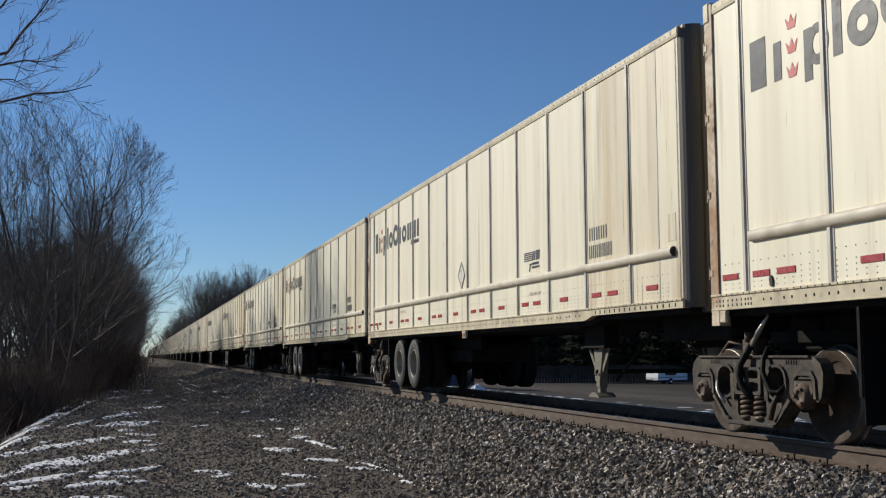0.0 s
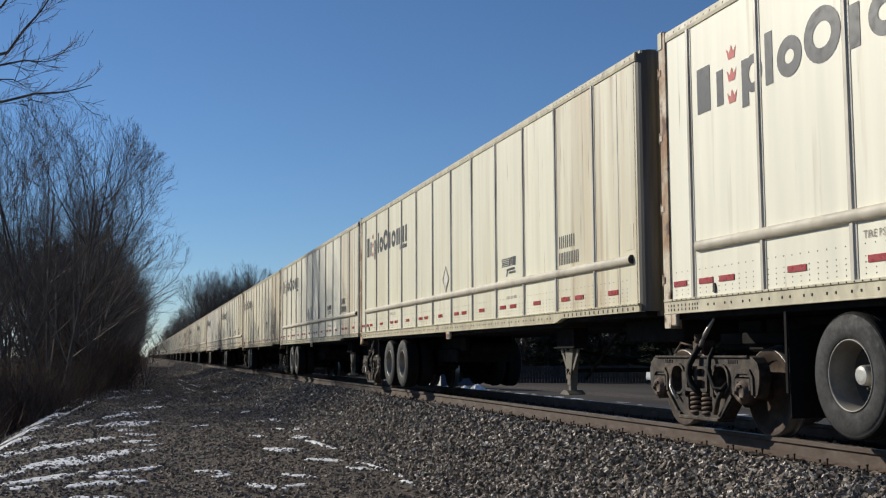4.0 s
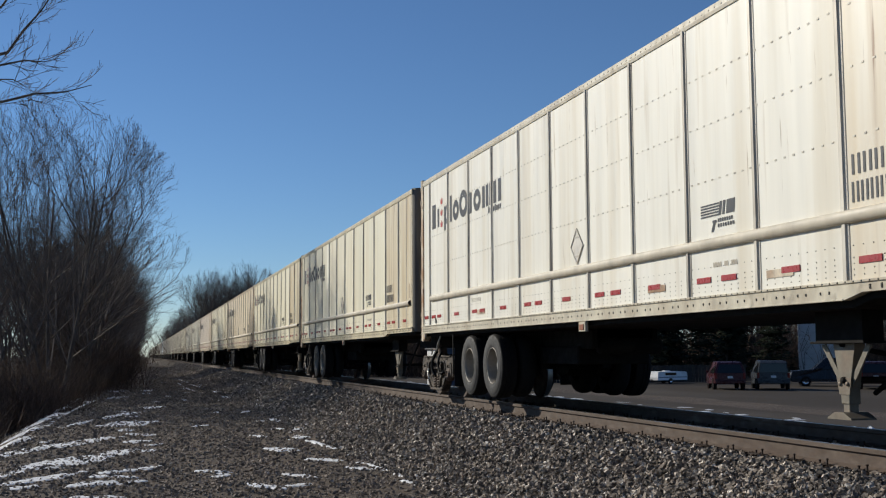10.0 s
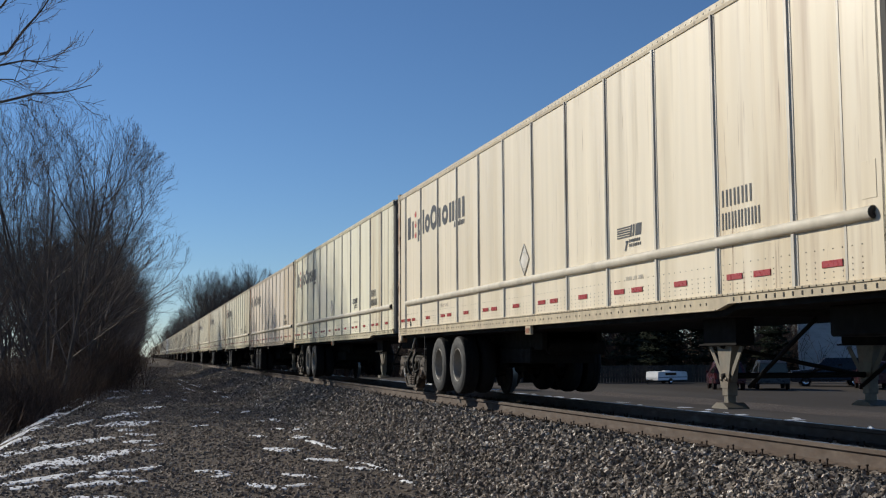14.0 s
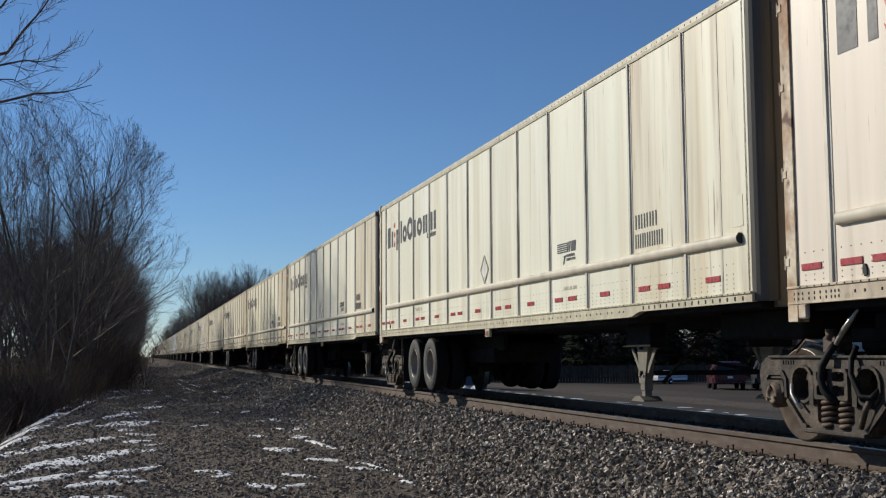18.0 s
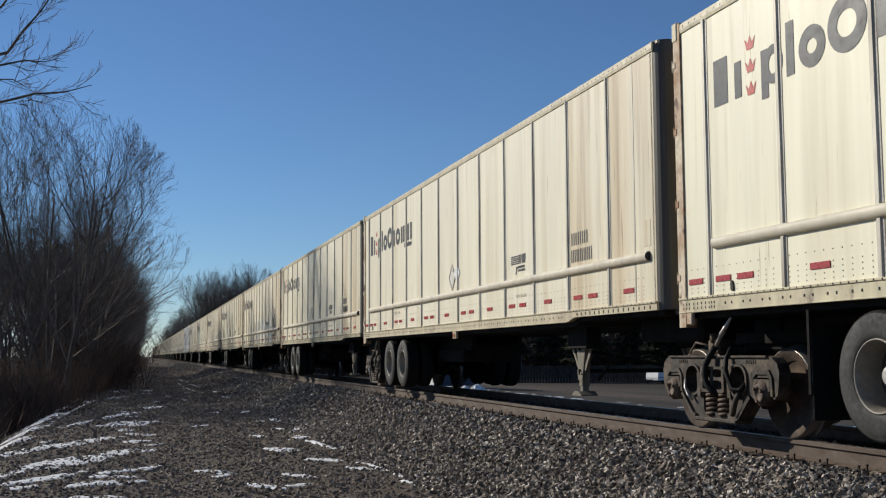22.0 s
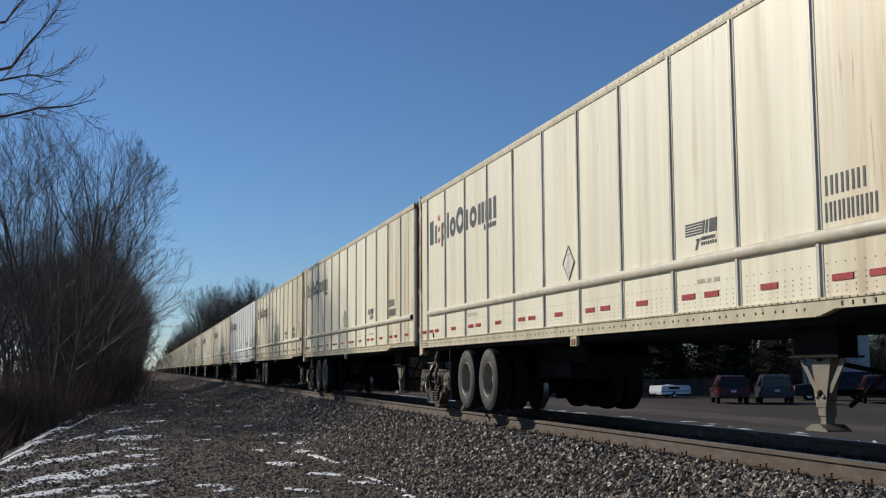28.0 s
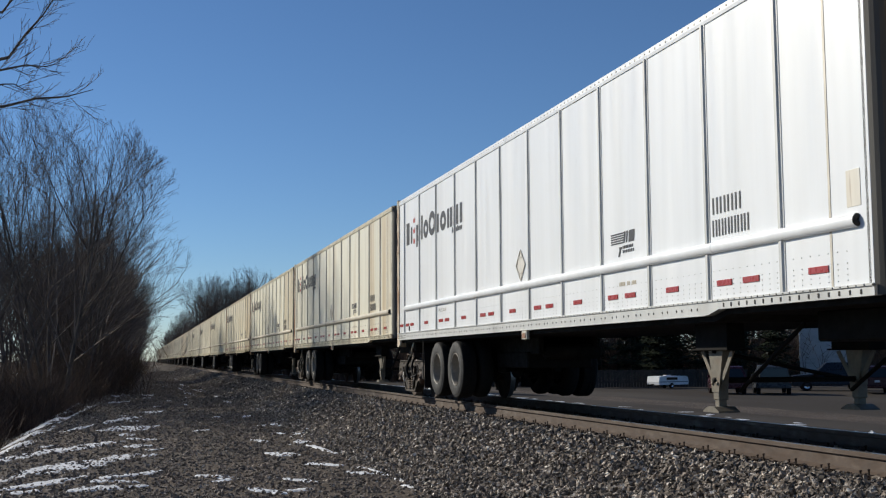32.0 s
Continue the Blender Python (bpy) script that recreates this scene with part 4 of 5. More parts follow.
def extras(n, T):
    """Stickers, rivet rows and paint tags that only some trailers carry."""
    x = -HALF - 0.004
    if n == 5:
        diamond(T, 7.5, 2.1, 0.19, 0.19, M_SILVER, False)
        part("sticker", Shape().box((x - 0.002, -8.75, 1.98), (x + 0.003, -9.0, 2.15)), M_WHITEVINYL, T)
    if n in (17, 23):
        u, z = (8.4, 2.2) if n == 17 else (9.0, 2.05)
        part("sticker", Shape().prism([(-u + 0.17, z), (-u, z + 0.17), (-u - 0.17, z), (-u, z - 0.17)], 0, x - 0.012, x + 0.003), M_WHITEVINYL, T)
    if n == 8:
        for zz in (2.45, 3.0, 3.5):
            s = Shape()
            for i in range(112):
                yy = -0.5 - i * 0.14
                s.box((x - 0.001, yy, zz), (x + 0.003, yy - 0.03, zz + 0.014))
            tagged(part("rivet_row", s, M_POST, T), kind="stuff")
    if n == 19:
        rng = random.Random(n)
        s = Shape()
        p = Vector((x - 0.004, -13.92, 1.70))
        path = [p]
        for i in range(9):
            path.append(path[-1] + Vector((0, -0.035 + rng.uniform(-0.03, 0.03), 0.11 * (1 if i % 2 else -1) * rng.uniform(0.7, 1.1))))
        s.tube(path, 0.010, 4)
        part("paint_scrawl", s, M_INK, T, "black spray scrawl")
    if n == 19:
        for o in T.children:
            if o.name.startswith("side_panel") and 7.0 < -o.location.y < 13.0:
                o.material_slots[0].link = "OBJECT"
                o.material_slots[0].material = M_SPRAYED
    if n == 24:
        for o in T.children:
            if o.name.startswith(("side_panel", "belt_rail", "bottom_rail", "top_rail", "post", "rivet_grid")):
                o.material_slots[0].link = "OBJECT"
                o.material_slots[0].material = M_CLEANPOST if o.name.startswith(("post", "rivet_grid", "bottom_rail")) else M_CLEAN
    if n == 17:
        # its axles are slid towards the doors
        for o in T.children:
            if o.name.startswith(("tyre", "axle", "inner_tyre", "brake_", "spring_hanger", "mud_flap")):
                o.location.y += 0.42
    if n == 15:
        for u in (2.45, 3.55, 3.98, 5.06, 6.18, 6.62, 7.68, 8.77, 9.24, 10.26, 11.36, 11.84, 12.88):
            part("tape_strip", Shape().box((x - 0.002, -u - 0.15, 1.468), (x + 0.003, -u - 0.27, 1.522)), M_SILVER, T, "silver reflective tape")
    if n == 18:
        part("tail_lamp", Shape().box((x - 0.03, -0.28, 1.05), (x + 0.02, -0.36, 1.118), 0.008), M_RED, T, "small red marker lamp")
    if n == 13:
        for o in [c for c in T.children if c.name.startswith("company_mark")]:
            bpy.data.objects.remove(o)
        diamond(T, 8.12, 2.1, 0.20, 0.23, M_SILVER, False)
    if n in (13, 6, 8):
        for u in (3.7, 10.1, 12.5):
            part("tape_strip", Shape().box((x - 0.003, -u, 1.44), (x + 0.003, -u - 0.42, 1.51)), M_RUST, T)


# tint of each trailer that comes past, from the first
CREAM, PALE, TAN, WHITE = (0.82, 0.765, 0.585), (0.82, 0.785, 0.63), (0.77, 0.685, 0.51), (0.87, 0.88, 0.86)
MILKY = (0.82, 0.79, 0.69)
PINK = (0.80, 0.70, 0.585)
TINTS = {-1: PALE, 0: CREAM, 1: CREAM, 2: CREAM, 3: PALE, 4: CREAM, 5: PALE, 6: CREAM, 7: PALE, 8: MILKY, 9: CREAM, 10: CREAM, 11: TAN, 12: CREAM, 13: PINK, 14: PALE, 15: PALE, 16: CREAM, 17: CREAM, 18: CREAM, 19: CREAM, 20: CREAM, 21: CREAM, 22: CREAM, 23: CREAM, 24: WHITE}
NO_BELT = (6,)
BOGIE_KEYED, TRAILERS, WHEELS = [], [], []


def train():
    kinds = {(b, f): trailer_kind(b, f) for b, f in ((True, True), (False, True), (True, False))}
    rng = random.Random(11)
    bogie0, bogie1 = bogie(), bogie(False)
    for n in range(-1, 47):
        full = n <= 27
        T = copy_thing(kinds[n not in NO_BELT if full else True, full], pose(TRACK, end_y(n, 0), 0))
        tint = TINTS.get(n) or rng.choice((CREAM, PALE, TAN, CREAM))
        words = {CREAM: "cream", PALE: "pale cream", TAN: "dirty tan", WHITE: "clean white", PINK: "faded pinkish", MILKY: "milky white"}[tint]
        k = rng.uniform(0.96, 1.02)
        j = [c * k * rng.uniform(0.99, 1.01) for c in tint]
        for o in T.children:
            o.color = (*j, 1)
        tagged(T, f"{words} box trailer riding on rail bogies" + ("" if n not in NO_BELT else ", no rub rail"), "trailer", "coupled trailers of the train")
        if full and n != 13:
            diamond(T, 8.08, 2.14 if n not in NO_BELT else 1.90, 0.21, 0.23, M_SILVER if n in NO_BELT else M_RAILPAINT, True)
        if full:
            extras(n, T)
        B = copy_thing(bogie0 if full else bogie1, pose(TRACK, end_y(n, 0) - 0.26, 0))
        tagged(B, "dusty brown cast steel rail bogie with two wheelsets", "bogie", "bogies between the trailers")
        TRAILERS.append((n, T))
        BOGIE_KEYED.append((n, B))
    for proto in (*kinds.values(), bogie0, bogie1):
        for o in (*proto.children_recursive, proto):
            bpy.data.objects.remove(o)


def plate(s, outer, holes, x0, x1):
    """A flat casting with rounded windows: the outline and its holes lie in the plane of y and z."""
    loops = [outer, *holes]
    pts = [Vector(p) for q in loops for p in q]
    edges, k = [], 0
    for q in loops:
        edges += [(k + i, k + (i + 1) % len(q)) for i in range(len(q))]
        k += len(q)

    def inside(p, q):
        c = False
        for i in range(len(q)):
            (ax, ay), (bx, by) = q[i], q[i - 1]
            if (ay > p[1]) != (by > p[1]) and p[0] < (bx - ax) * (p[1] - ay) / (by - ay) + ax:
                c = not c
        return c
    v2, _, f2, _, _, _ = delaunay_2d_cdt(pts, edges, [], 0, 1e-6)
    tris = []
    for f in f2:
        m = sum((v2[i] for i in f), Vector((0, 0))) / len(f)
        if inside(m, outer) and not any(inside(m, h) for h in holes):
            tris.append(tuple(f))
    n = len(v2)
    s.add([(x, p.x, p.y) for x in (x0, x1) for p in v2], tris + [tuple(i + n for i in reversed(f)) for f in tris])
    for q in loops:
        m = len(q)
        s.add([(x, *p) for x in (x0, x1) for p in q], [(i, (i + 1) % m, (i + 1) % m + m, i + m) for i in range(m)])
    return s


def ring_of(cy, cz, ry, rz, n=16, power=1.0):
    """Points of an oval, squarer as power falls below one."""
    out = []
    for i in range(n):
        a = 2 * math.pi * (i + 0.5) / n
        c, d = math.cos(a), math.sin(a)
        out.append((cy + ry * math.copysign(abs(c) ** power, c), cz + rz * math.copysign(abs(d) ** power, d)))
    return out


def bogie(full=True):
    """A rail bogie; its origin is on the track's centre line between its wheelsets. full: with its small fittings."""
    B = new("rail_bogie")
    for yy in (-0.88, 0.88):
        ws = new("wheelset")
        ws.parent, ws.location = B, (0, yy, 0.42)
        part("axle", Shape().lathe([(-1.08, 0.001), (-1.08, 0.06), (-0.8, 0.075), (0.8, 0.075), (1.08, 0.06), (1.08, 0.001)], (0, 0, 0), 0, 12), M_WHEEL, ws)
        for side in (-1, 1):
            d = side
            part("wheel", Shape().lathe([(0.79 * d, 0.001), (0.80 * d, 0.10), (0.745 * d, 0.13), (0.735 * d, 0.30), (0.80 * d, 0.345), (0.805 * d, 0.405)], (0, 0, 0), 0, 36).lathe([(0.66 * d, 0.001), (0.66 * d, 0.12), (0.70 * d, 0.3), (0.675 * d, 0.35), (0.672 * d, 0.44), (0.69 * d, 0.447)], (0, 0, 0), 0, 36), M_WHEEL, ws)
            part("wheel_tread", Shape().lathe([(0.805 * d, 0.405), (0.80 * d, 0.416), (0.715 * d, 0.423), (0.70 * d, 0.432), (0.69 * d, 0.447)], (0, 0, 0), 0, 36), M_TREADSTEEL, ws)
            cap = Shape().lathe([(1.00 * d, 0.001), (1.00 * d, 0.115), (1.09 * d, 0.118), (1.10 * d, 0.095), (1.125 * d, 0.09), (1.13 * d, 0.055), (1.115 * d, 0.05), (1.115 * d, 0.001)], (0, 0, 0), 0, 18)
            for i in range(3):
                w = 2 * math.pi * i / 3
                cap.lathe([(1.12 * d, 0.017), (1.145 * d, 0.015), (1.145 * d, 0.001)], (0, 0.068 * math.cos(w), 0.068 * math.sin(w)), 0, 6, False)
            part("bearing_cap", cap, M_CAP, ws, "rusty round bearing cap with three bolts")
    half = [(0.40, 0.125), (0.47, 0.145), (0.60, 0.265), (0.72, 0.38), (0.735, 0.52), (0.775, 0.565), (0.985, 0.565), (1.01, 0.52), (1.03, 0.40), (1.065, 0.37), (1.115, 0.41), (1.145, 0.50), (1.155, 0.62), (1.12, 0.70), (1.04, 0.75), (0.90, 0.765), (0.30, 0.765)]
    outer = half + [(-a, b) for a, b in reversed(half)]
    opening = [(-0.235, 0.205), (0.235, 0.205), (0.255, 0.23), (0.255, 0.62), (0.235, 0.645), (-0.235, 0.645), (-0.255, 0.62), (-0.255, 0.23)]
    windows = [ring_of(q * 0.455, 0.525, 0.140, 0.140, 16, 0.85) for q in (-1, 1)]
    for side in (-1, 1):
        x0, x1 = side * 0.95, side * 1.07
        f = plate(Shape(), outer, [opening, *windows], x0, x1)
        # raised ribs round the windows, along the chords and over the bearings
        for q in (-1, 1):
            plate(f, ring_of(q * 0.455, 0.525, 0.168, 0.165, 16, 0.85), [windows[(q + 1) // 2]], x1 - side * 0.004, x1 + side * 0.022)
            arch = [(q * 0.69, 0.40), (q * 0.70, 0.57), (q * 0.76, 0.64), (q * 1.0, 0.64), (q * 1.055, 0.57), (q * 1.065, 0.40), (q * 1.03, 0.40), (q * 1.015, 0.555), (q * 0.975, 0.595), (q * 0.785, 0.595), (q * 0.735, 0.555), (q * 0.725, 0.40)]
            f.prism(arch, 0, x1 - side * 0.004, x1 + side * 0.018)
            f.prism([(q * 0.39, 0.14), (q * 0.46, 0.16), (q * 0.69, 0.37), (q * 0.66, 0.395), (q * 0.44, 0.195), (q * 0.39, 0.18)], 0, x1 - side * 0.004, x1 + side * 0.03)
            for k in range(5):
                f.box((x1 - side * 0.002, q * (0.60 + 0.04 * k) - 0.010, 0.692), (x1 + side * 0.007, q * (0.60 + 0.04 * k) + 0.012, 0.728), 0.002)
        f.box((x1 - side * 0.01, -0.98, 0.745), (x1 + side * 0.025, 0.98, 0.768), 0.006)
        f.box((x0 - side * 0.03, -0.42, 0.115), (x1 + side * 0.035, 0.42, 0.155), 0.01)
        sf = part("side_frame", f, M_CAST, B)
        for q in (-0.88, 0.88) if full else ():
            part("bearing_adapter", Shape().prism([(q - 0.13, 0.55), (q - 0.15, 0.46), (q - 0.115, 0.43), (q - 0.09, 0.515), (q + 0.09, 0.515), (q + 0.115, 0.43), (q + 0.15, 0.46), (q + 0.13, 0.55)], 0, side * 0.94, side * 1.09), M_CAST, sf)
        for q in (-0.13, 0.11):
            path = [(side * 1.02 + 0.078 * math.cos(a), q + 0.078 * math.sin(a), 0.17 + 0.235 * i / 50) for i, a in enumerate([2 * math.pi * 5 * i / 50 for i in range(51)])]
            part("spring", Shape().tube(path, 0.019, 6), M_CAP, sf, "rusty coil spring")
        end = Shape()
        plate(end, [(-0.225, 0.405), (0.225, 0.405), (0.235, 0.43), (0.235, 0.625), (0.21, 0.66), (-0.21, 0.66), (-0.235, 0.625), (-0.235, 0.43)], [ring_of(a, b, 0.085, h, 12, 0.45) for a in (-0.11, 0.11) for b, h in ((0.48, 0.045), (0.595, 0.04))], side * 1.06, side * 1.115)
        end.box((side * 0.80, -0.215, 0.38), (side * 1.0, 0.215, 0.61), 0.01)
        part("bolster_end", end, M_CAST, sf)
        for q in (-0.30, 0.30) if full else ():
            part("friction_wedge", Shape().prism([(q - 0.03, 0.36), (q + 0.03, 0.36), (q + 0.035, 0.60), (q - 0.035, 0.60)], 0, side * 1.065, side * 1.10), M_CAST, sf)
    part("bolster", Shape().box((-0.88, -0.2, 0.42), (0.88, 0.2, 0.80), 0.04).box((-0.5, -0.45, 0.80), (0.5, 0.45, 0.98), 0.03), M_DARK, B)
    part("adapter_frame", Shape().box((-0.55, -1.2, 0.88), (-0.42, 0.5, 1.0), 0.01).box((0.42, -1.2, 0.88), (0.55, 0.5, 1.0), 0.01).box((-0.45, -0.2, 0.95), (0.45, 0.3, 1.14), 0.02), M_DARK, B)
    for yy in (-0.42, 0.42):
        part("brake_beam", Shape().tube([(-0.8, yy, 0.35), (0.8, yy, 0.35)], 0.045, 6).box((-0.78, yy - 0.1, 0.25), (-0.68, yy + 0.1, 0.52), 0.02).box((0.68, yy - 0.1, 0.25), (0.78, yy + 0.1, 0.52), 0.02), M_CAST, B)
    if not full:
        return B
    # hose from the pale handle down past the bolster
    part("air_hose", Shape().tube([(-1.09, -0.06, 0.86), (-1.12, 0.00, 0.78), (-1.15, 0.05, 0.68), (-1.16, 0.06, 0.58), (-1.16, 0.02, 0.48), (-1.14, -0.05, 0.42), (-1.08, -0.09, 0.39)], 0.032, 8), M_HOSE, B, "black rubber air hose")
    part("brake_hose", Shape().tube([(-1.06, -0.30, 0.84), (-1.12, -0.31, 0.74), (-1.15, -0.34, 0.62), (-1.15, -0.45, 0.45), (-1.13, -0.56, 0.44), (-1.06, -0.60, 0.52)], 0.024, 8), M_HOSE, B, "looped black brake hose")
    part("release_handle", Shape().tube([(-1.09, -0.04, 0.83), (-1.10, -0.12, 0.90), (-1.11, -0.22, 0.98), (-1.12, -0.42, 1.13)], [0.015, 0.02, 0.026, 0.014], 8), M_STEELBAR, B, "bent pale grey handle")
    part("valve_block", Shape().box((-1.02, 0.02, 0.78), (-0.86, 0.24, 0.93), 0.02).tube([(-1.0, 0.2, 0.86), (-1.05, 0.42, 0.90), (-1.02, 0.62, 0.80)], 0.014, 6).lathe([(-0.05, 0.001), (-0.05, 0.045), (0.04, 0.045), (0.04, 0.001)], (-1.0, 0.13, 0.95), 2, 10), M_CAP, B)
    part("chain", Shape().tube([(-1.09, 0.60, 0.52), (-1.12, 0.56, 0.44), (-1.12, 0.50, 0.37), (-1.11, 0.43, 0.32)], 0.016, 5), M_STEELBAR, B, "bright worn linkage")
    part("brake_rod", Shape().tube([(-1.12, -0.40, 0.20), (-1.13, -0.48, 0.34), (-1.10, -0.52, 0.44)], 0.028, 6), M_CAST, B)
    return B


# ---- trees ----
def grow(rng, limbs, p, d, length, r, level, top, reach_of, kids):
    """Grow one limb and its branches as lists of (level, points, radii); reach_of gives the way left inside the crown."""
    steps = (6, 5, 3, 2, 1)[level]
    length = min(length, reach_of(p, d) * rng.uniform(0.82, 1.03))
    if length < 0.12:
        return
    pts, rad, ways = [p.copy()], [r], [d.copy()]
    wob = (0.04, 0.06, 0.08, 0.10, 0.12)[level]
    for i in range(steps):
        d = (d + Vector((rng.gauss(0, wob), rng.gauss(0, wob), rng.gauss(0, wob * 0.6) + (0.05 if level else 0.02)))).normalized()
        p = p + d * (length / steps)
        pts.append(p.copy()); rad.append(r * (1 - 0.72 * (i + 1) / steps)); ways.append(d.copy())
    limbs.append((level, pts, rad))
    if level >= top:
        return
    n = kids[level]
    for i in range(n):
        at = (0.18 if level == 0 else 0.22) + (0.82 if level == 0 else 0.78) * (i + rng.random()) / n
        f = min(steps - 0.01, at * steps)
        k = int(f)
        q, dd, rr = pts[k].lerp(pts[k + 1], f - k), ways[k], rad[k]
        o = Matrix.Rotation(rng.uniform(0, 2 * math.pi), 3, dd) @ dd.orthogonal().normalized()
        tilt = rng.uniform(0.30, 0.88) if level else rng.uniform(0.35, 1.0)
        nd = (dd * math.cos(tilt) + o * math.sin(tilt) + Vector((0, 0, 0.18))).normalized()
        share = (0.66, 0.60, 0.54, 0.50)[level] * rng.uniform(0.7, 1.25) * (1.15 - 0.45 * at)
        grow(rng, limbs, q, nd, length * share, rr * rng.uniform(0.42, 0.62), level + 1, top, reach_of, kids)


def twig_mesh(name, twigs, material, least=0.004):
    """All thin branches as three-sided tapered bars in one mesh."""
    vs, fs = [], []
    for pts, rad in twigs:
        k = len(vs)
        m = len(pts)
        t = (pts[-1] - pts[0]).normalized()
        u = t.orthogonal().normalized()
        w = t.cross(u)
        for p, r in zip(pts, rad):
            r = max(r, least)
            for a in (0, 2.094, 4.189):
                q = p + (u * math.cos(a) + w * math.sin(a)) * r
                vs.append((q.x, q.y, q.z))
        for i in range(m - 1):
            for j in range(3):
                fs.append((k + i * 3 + j, k + i * 3 + (j + 1) % 3, k + i * 3 + 3 + (j + 1) % 3, k + i * 3 + 3 + j))
    return raw_mesh(name, vs, fs, material)


def bare_tree(seed, height, reach, stems=1, top=4, fat=1.0, kids=(9, 8, 6, 4)):
    """A leafless tree of several stems whose branches fill an uneven dome of a height and a radius."""
    rng = random.Random(seed)
    limbs = []
    shift = Vector((seed * 1.7, 0, 0))

    def reach_of(p, d):
        # way left along d inside the dome
        far = 0.0
        for i in range(1, 41):
            q = p + d * (height * 0.02 * i)
            up = (q.z - 0.42 * height) / ((0.58 if q.z > 0.42 * height else 0.62) * height)
            if math.hypot(up, math.hypot(q.x, q.y) / reach) > 1.0 + 0.13 * noise.noise(q * 0.55 + shift) + 0.05 * noise.noise(q * 2.2 + shift):
                break
            far = height * 0.02 * i
        return far
    for i in range(stems):
        a = 2 * math.pi * (i + rng.random() * 0.7) / stems
        lean = 0.03 if stems == 1 else rng.uniform(0.04, 0.40)
        off = rng.uniform(0.1, 0.45) * (stems > 1)
        grow(rng, limbs, Vector((math.cos(a) * off, math.sin(a) * off, -0.3)), Vector((math.cos(a) * lean, math.sin(a) * lean, 1)).normalized(), height * 1.05, 0.0085 * height * fat * rng.uniform(0.8, 1.2), 0, top, reach_of, kids)
    T = new("bare_tree")
    tr, tw = Shape(), []
    for level, pts, rad in limbs:
        if level == 0:
            tr.tube(pts, rad, 7)
        else:
            tw.append((pts, rad))
    part("trunk", tr, M_BARK, T)
    part("crown", twig_mesh("crown", tw, M_TWIG, 0.0038 * fat), None, T)
    return T


def reaching_tree():
    """A young tree outside the view whose low limbs reach over the lane."""
    rng = random.Random(8)
    limbs = []
    base = Vector((-4.4, 14.2, ground_z(-4.4, 14.2)))
    limbs.append((0, [base, base + Vector((0.1, 0, 1.8)), base + Vector((0.3, 0, 3.6)), base + Vector((0.4, 0, 5.4)), base + Vector((0.5, 0, 7.4))], [0.12, 0.10, 0.08, 0.05, 0.02]))

    def far(p, d):
        return 9.0
    # each limb: height on the trunk, where it comes into view, its tip, thickness, how many side twigs
    for z, mid, tip, r, n in ((3.3, (-1.62, 14.0, 3.80), (-0.62, 14.0, 4.06), 0.030, 9), (3.5, (-1.60, 14.1, 4.42), (-1.08, 14.1, 5.22), 0.034, 11), (3.4, (-1.62, 14.0, 4.25), (-1.00, 14.2, 4.42), 0.024, 10), (3.1, (-1.62, 13.8, 4.02), (-1.28, 13.8, 3.98), 0.016, 5), (4.4, (-1.70, 14.2, 5.0), (-1.30, 14.2, 5.6), 0.028, 9)):
        p, mid, tip = Vector((-4.12, 14.2, z)), Vector(mid), Vector(tip)
        pts = [p, p.lerp(mid, 0.5) + Vector((0, 0, 0.10)), mid, mid.lerp(tip, 0.35) + Vector((0, 0.03, 0.03)), mid.lerp(tip, 0.7) + Vector((0, -0.02, -0.03)), tip]
        limbs.append((1, pts, [r, r * 0.8, r * 0.55, r * 0.42, r * 0.28, r * 0.12]))
        for k in range(n):
            q = mid.lerp(tip, -0.25 + 1.2 * (k + rng.random()) / n)
            along = (tip - mid).normalized()
            d = (along * rng.uniform(0.2, 1.0) + Vector((rng.uniform(-0.1, 0.5), rng.gauss(0, 0.6), rng.uniform(-0.5, 0.8)))).normalized()
            grow(rng, limbs, q, d, rng.uniform(0.25, 0.55), 0.0075, 2, 4, far, (0, 0, 6, 3))
    T = new("bare_tree")
    tr, tw = Shape(), []
    for level, pts, rad in limbs:
        if level <= 1:
            tr.tube([p - base for p in pts], rad, 6)
        else:
            tw.append(([p - base for p in pts], [max(r * 0.7, 0.0024) for r in rad]))
    part("trunk", tr, M_BARK, T)
    part("crown", twig_mesh("crown", tw, M_TWIG, 0.0024), None, T)
    T.location = base
    tagged(T, "leafless young tree whose limbs reach over the lane", "tree", "trees along the lane")


def brush_clump(seed, w, h, count, fat=1.0):
    """A thicket of thin dry stems."""
    rng = random.Random(seed)
    tw = []
    for i in range(count):
        p = Vector((rng.gauss(0, w), rng.gauss(0, w), -0.1))
        d = Vector((rng.gauss(0, 0.35), rng.gauss(0, 0.35), 1)).normalized()
        L = h * rng.uniform(0.35, 1.0)
        pts = [p, p + d * L * 0.5, p + d * L + Vector((rng.gauss(0, 0.15), rng.gauss(0, 0.15), 0)) * L]
        tw.append((pts, [0.012 * fat, 0.009 * fat, 0.005 * fat]))
        for k in range(4):
            q = pts[0].lerp(pts[2], rng.uniform(0.3, 0.95))
            dd = (d + Vector((rng.gauss(0, 0.6), rng.gauss(0, 0.6), rng.gauss(0, 0.3)))).normalized()
            tw.append(([q, q + dd * L * rng.uniform(0.15, 0.4)], [0.007 * fat, 0.004 * fat]))
    return new("thicket", twig_mesh("thicket", tw, M_BRUSH))


